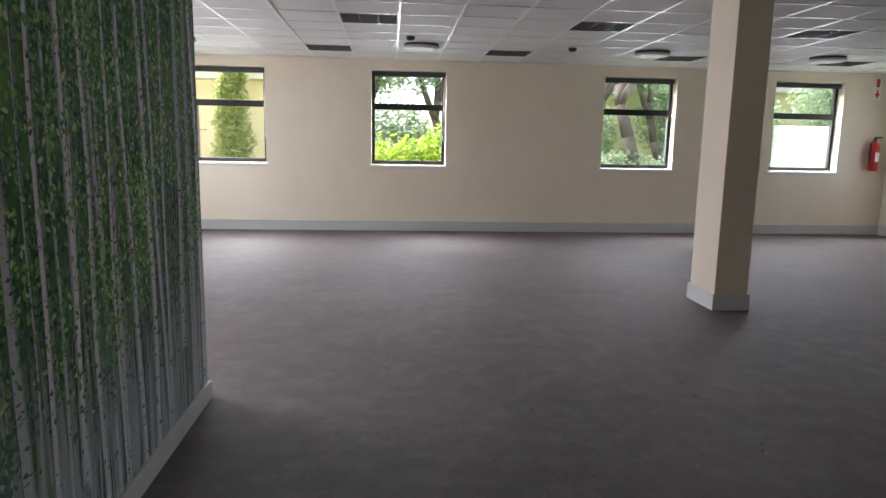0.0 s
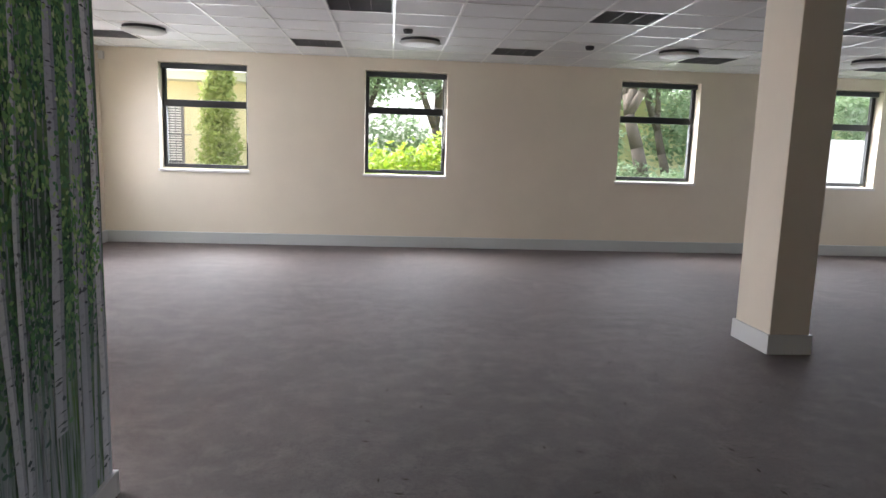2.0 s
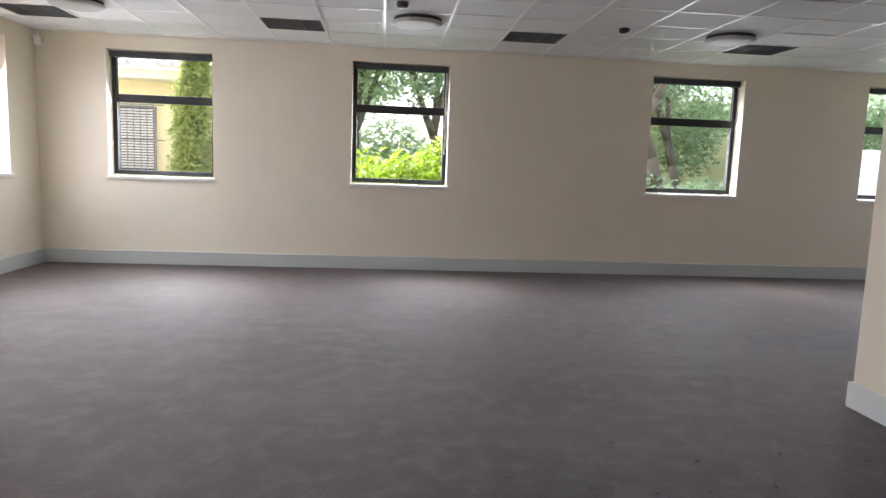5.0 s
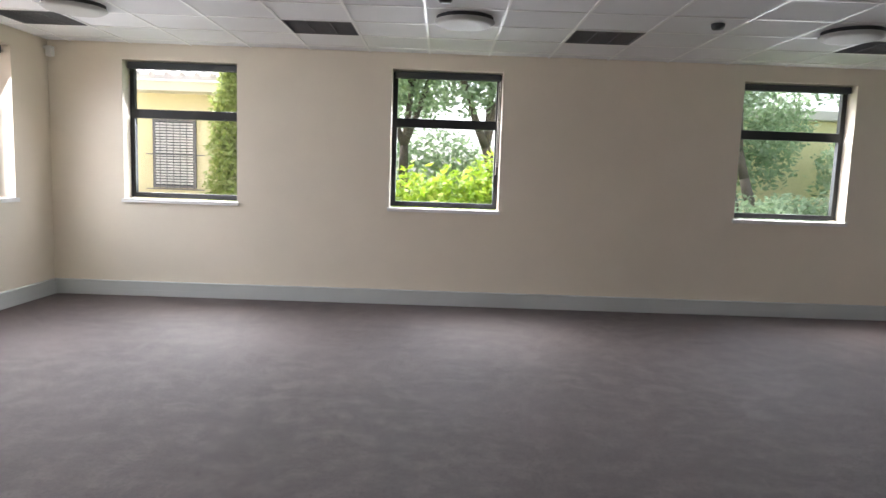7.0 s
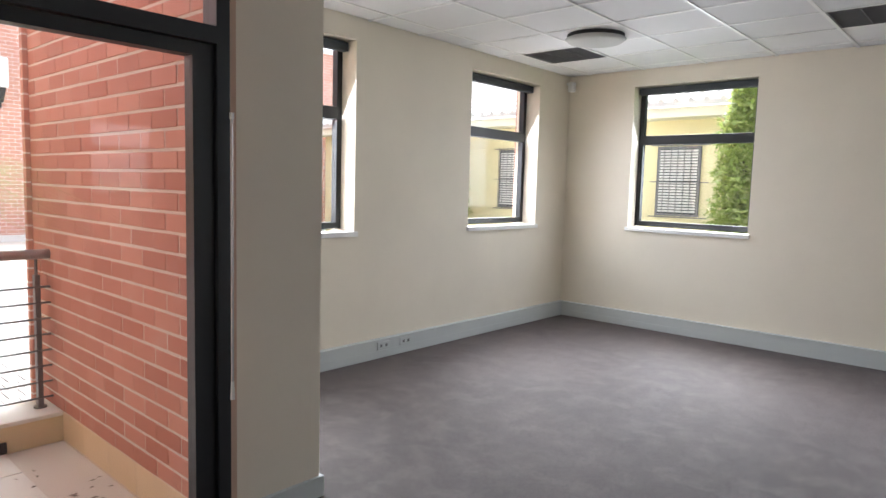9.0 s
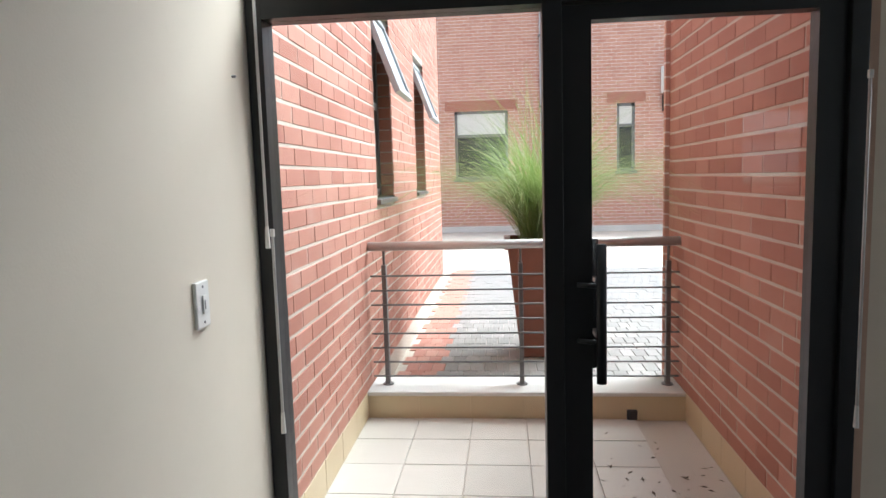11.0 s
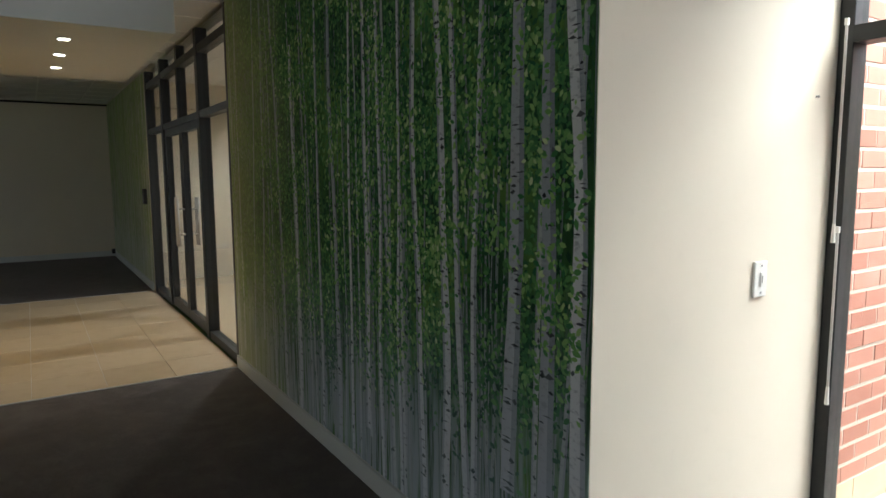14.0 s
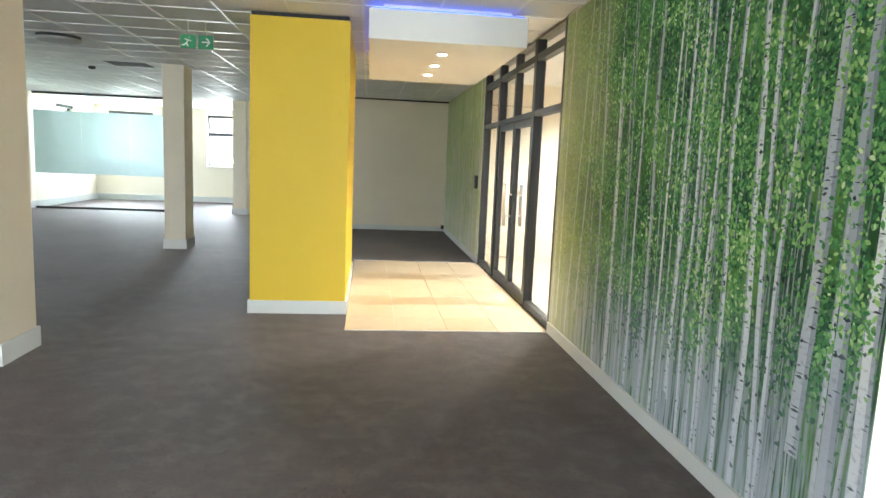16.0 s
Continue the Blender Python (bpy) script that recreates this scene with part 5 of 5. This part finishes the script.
# ---------------- pieces of floors and walls ----------------
def piece_mesh(name, dx, dy, dz, mat, bevel):
    bm = bmesh.new()
    box(bm, -dx / 2, dx / 2, -dy / 2, dy / 2, -dz / 2, dz / 2)
    if bevel:
        bmesh.ops.bevel(bm, geom=[e for e in bm.edges], offset=bevel, segments=1, affect="EDGES")
    me = bpy.data.meshes.new(name)
    bm.to_mesh(me)
    bm.free()
    me.materials.append(mat)
    return me


def place(name, me, x, y, z, parent, rz=0.0):
    o = new(name, me)
    o.parent = parent
    o.matrix_parent_inverse = parent.matrix_basis.inverted()
    o.matrix_basis = pose(x, y, z, 0, 0, rz)
    return o


rp = random.Random(9)
# entrance floor tiles
ef = structure(boxes("entrance_floor", [(MX, 1.03, -3.64, 0.4, -0.12, -0.004)], MORTAR), "glossy cream floor tiles before the entrance doors", "floor")
tw, td = (1.03 - MX) / 4, 4.04 / 8
tm = piece_mesh("tile", tw - 0.004, td - 0.004, 0.012, LOBBYTILE, 0.001)
for i in range(4):
    for j in range(8):
        place("tile", tm, MX + (i + 0.5) * tw, -3.64 + (j + 0.5) * td, -0.003 + rp.uniform(-0.0005, 0.0005), ef)
structure(boxes("floor_strip", [(MX, 1.03, 0.395, 0.412, -0.01, 0.005), (MX, 1.03, -3.652, -3.635, -0.01, 0.005)], STEEL), "thin metal strip between carpet and tiles", "trim")

# balcony tiles and tiled plinths
bf = structure(boxes("balcony_floor", [(PFX - 0.01, GX - 0.08, SB, NB, -0.03, -0.012)], MORTAR), "cream ceramic tiles on the balcony floor", "floor")
ts = 0.322
tm = piece_mesh("tile", ts - 0.006, ts - 0.006, 0.012, BALCONYTILE, 0.0015)
for i in range(6):
    for j in range(6):
        xx, yy = PFX + (i + 0.5) * ts, SB + (j + 0.5) * ts
        if xx + ts / 2 > GX - 0.08 or yy + ts / 2 > NB + 0.03:
            continue
        place("tile", tm, xx, yy, -0.006 + rp.uniform(-0.001, 0.001), bf)
tm = piece_mesh("tile", 0.012, ts - 0.006, 0.15, PLINTHTILE, 0.0015)
for j in range(6):
    place("tile", tm, PFX - 0.006, SB + 0.16 + j * (NB - SB - 0.3) / 5.05, 0.065, par)
tm = piece_mesh("tile", ts - 0.006, 0.014, 0.16, PLINTHTILE, 0.0015)
for k in range(5):
    xx = GX - 0.09 - (k + 0.5) * ts
    if xx - ts / 2 < PFX:
        xx = PFX + ts / 2
    place("tile", tm, xx, SB - 0.003, 0.08, south_brick)
    place("tile", tm, xx, NB + 0.004, 0.08, north_brick)
drain = thing("drain_outlet", PFX + 0.02, 5.72, 0.02, "small black drain hole in the kerb", "drain")
boxes("drain_grate", [(PFX - 0.002, PFX + 0.02, 5.69, 5.75, 0.0, 0.06)], BLACKPLASTIC, drain, "", 0.004)

# bricks, stretcher bond
BW, BH, J, JH = 0.222, 0.073, 0.006, 0.012
bm_full = piece_mesh("brick", BW, 0.02, BH, BRICK, 0.003)
bm_half = piece_mesh("brick", (BW - J) / 2, 0.02, BH, BRICK, 0.003)


def lay(parent, y, x_right, x_left, z_top, holes, budget, z_start=0.165):
    near, rest = [], []
    row = 0
    z = z_start
    while z + BH < z_top:
        x = x_right
        first_one = row % 2 == 1
        while x - 0.06 > x_left:
            w = (BW - J) / 2 if first_one else BW
            a, b = x - w, x
            if a < x_left:
                a = x_left
            bits = [(a, b)]
            for h in holes:
                if h[2] < z + BH and z < h[3]:
                    bits = [s for p, q in bits for s in ((p, min(q, h[0])), (max(p, h[1]), q)) if s[1] - s[0] > 0.02] if a < h[1] and h[0] < b else bits
            for p, q in bits:
                if q - p > 0.02:
                    (near if (abs(q - p - w) < 1e-4 and len(near) < budget and q > -4.7) else rest).append((p, q, z, first_one))
            x = a - J
            first_one = False
        z += BH + JH
        row += 1
    for a, b, zz, half in near:
        place("brick", bm_half if half else bm_full, (a + b) / 2, y + rp.uniform(-0.0015, 0.0015), zz + BH / 2, parent)
    if rest:
        vs, fcs = [], []
        for a, b, zz, half in rest:
            k = len(vs)
            d = rp.uniform(-0.0015, 0.0015)
            vs.extend([(p, q + d, r) for r in (zz, zz + BH) for p, q in ((a, y - 0.01), (b, y - 0.01), (b, y + 0.01), (a, y + 0.01))])
            fcs.extend([tuple(k + i for i in f) for f in ((0, 3, 2, 1), (4, 5, 6, 7), (0, 1, 5, 4), (1, 2, 6, 5), (2, 3, 7, 6), (3, 0, 4, 7))])
        me = bpy.data.meshes.new("brickwork")
        me.from_pydata(vs, [], fcs)
        me.materials.append(BRICKREST)
        o = new("brickwork", me)
        o.parent = parent
        o.matrix_parent_inverse = parent.matrix_basis.inverted()
        tagged(o, kind="stuff")


nb = Nodes("face_brick_joined", 0.75)
cc = nb.ramp(nb.island(), [(0.0, (0.36, 0.145, 0.100)), (0.5, (0.42, 0.185, 0.132)), (1.0, (0.48, 0.235, 0.172))])
gg = nb.noise(nb.geo, 45, 5, 0.65)
nb.color(nb.mix(nb.m("MULTIPLY", nb.step(gg, 0.45, 0.75), 0.45), cc, (0.27, 0.10, 0.065)))
nb.bump(gg, 0.45, 0.006)
BRICKREST = nb.mat
lay(north_brick, NB + 0.006, GX - 0.06, -4.25, 3.3, [], 300)
lay(south_brick, SB - 0.006, GX - 0.065, -8.8, 4.15, [(a, b, 1.29, 2.66) for a, b in SWIN], 300)

# pavers of the yard
pv = structure(boxes("yard_paving", [(-10.2, -4.12, SB + 0.02, 9.5, -0.06, -0.005)], MORTAR), "grey and red block paving of the yard", "pavement")
pm, prm = piece_mesh("paver", 0.196, 0.096, 0.05, PAVER, 0.004), piece_mesh("paver", 0.196, 0.096, 0.05, REDPAVER, 0.004)
rest, n_near = [], 0
nx = 0
xx = -4.25
while xx > -10.1:
    yy = SB + 0.08 + (0.05 if nx % 2 else 0)
    while yy < 9.3:
        red = yy < SB + 0.36
        if n_near < 300 and xx > -6.6 and yy < 6.2:
            place("paver", prm if red else pm, xx, yy, -0.02 + rp.uniform(-0.002, 0.002), pv)
            n_near += 1
        else:
            rest.append((xx, yy, red))
        yy += 0.1
    xx -= 0.2
    nx += 1
for red in (True, False):
    vs, fcs = [], []
    for x, y, r in rest:
        if r != red:
            continue
        k = len(vs)
        d = rp.uniform(-0.002, 0.002)
        vs.extend([(x + sx * 0.098, y + sy * 0.048, z + d) for z in (-0.045, 0.005) for sx, sy in ((-1, -1), (1, -1), (1, 1), (-1, 1))])
        fcs.extend([tuple(k + i for i in f) for f in ((4, 5, 6, 7), (0, 1, 5, 4), (1, 2, 6, 5), (2, 3, 7, 6), (3, 0, 4, 7))])
    me = bpy.data.meshes.new("paving_field")
    me.from_pydata(vs, [], fcs)
    me.materials.append(REDPAVER if red else PAVER)
    o = new("paving_field", me)
    o.parent = pv
    o.matrix_parent_inverse = pv.matrix_basis.inverted()
    tagged(o, kind="stuff")

rl = random.Random(5)
litter = tagged(new("fallen_leaves"), "dry brown leaf litter on the balcony tiles", "leaf litter", kind="stuff")
vs, fcs = [], []
for _ in range(70):
    x, y, s, a = rl.gauss(-2.85, 0.25), min(5.98, rl.gauss(5.7, 0.18)), rl.uniform(0.006, 0.017), rl.uniform(0, 6.28)
    if x > GX - 0.12:
        continue
    k = len(vs)
    for lx, ly in ((-1.3, 0), (0, -0.5), (1.3, 0), (0, 0.5)):
        vs.append((x + s * (lx * math.cos(a) - ly * math.sin(a)), y + s * (lx * math.sin(a) + ly * math.cos(a)), 0.003 + rl.uniform(0, 0.006)))
    fcs.append((k, k + 1, k + 2, k + 3))
me = bpy.data.meshes.new("leaf_litter")
me.from_pydata(vs, [], fcs)
me.materials.append(BARK)
o = new("leaf_litter", me)
o.parent = litter
tagged(o, kind="stuff")
# small flecks trodden into the carpet
flecks = tagged(new("carpet_dents"), "small dark dents and specks in the carpet", "carpet marks", kind="stuff")
vs, fcs = [], []
for _ in range(60):
    x, y = rl.uniform(0.0, 2.8), rl.uniform(3.2, 6.2)
    s, a = rl.uniform(0.006, 0.02), rl.uniform(0, 6.28)
    k = len(vs)
    for lx, ly in ((-1.5, 0), (0, -0.45), (1.5, 0), (0, 0.45)):
        vs.append((x + s * (lx * math.cos(a) - ly * math.sin(a)), y + s * (lx * math.sin(a) + ly * math.cos(a)), 0.004))
    fcs.append((k, k + 1, k + 2, k + 3))
me = bpy.data.meshes.new("carpet_dent_field")
me.from_pydata(vs, [], fcs)
me.materials.append(SOIL)
o = new("carpet_dent_field", me)
o.parent = flecks
tagged(o, kind="stuff")
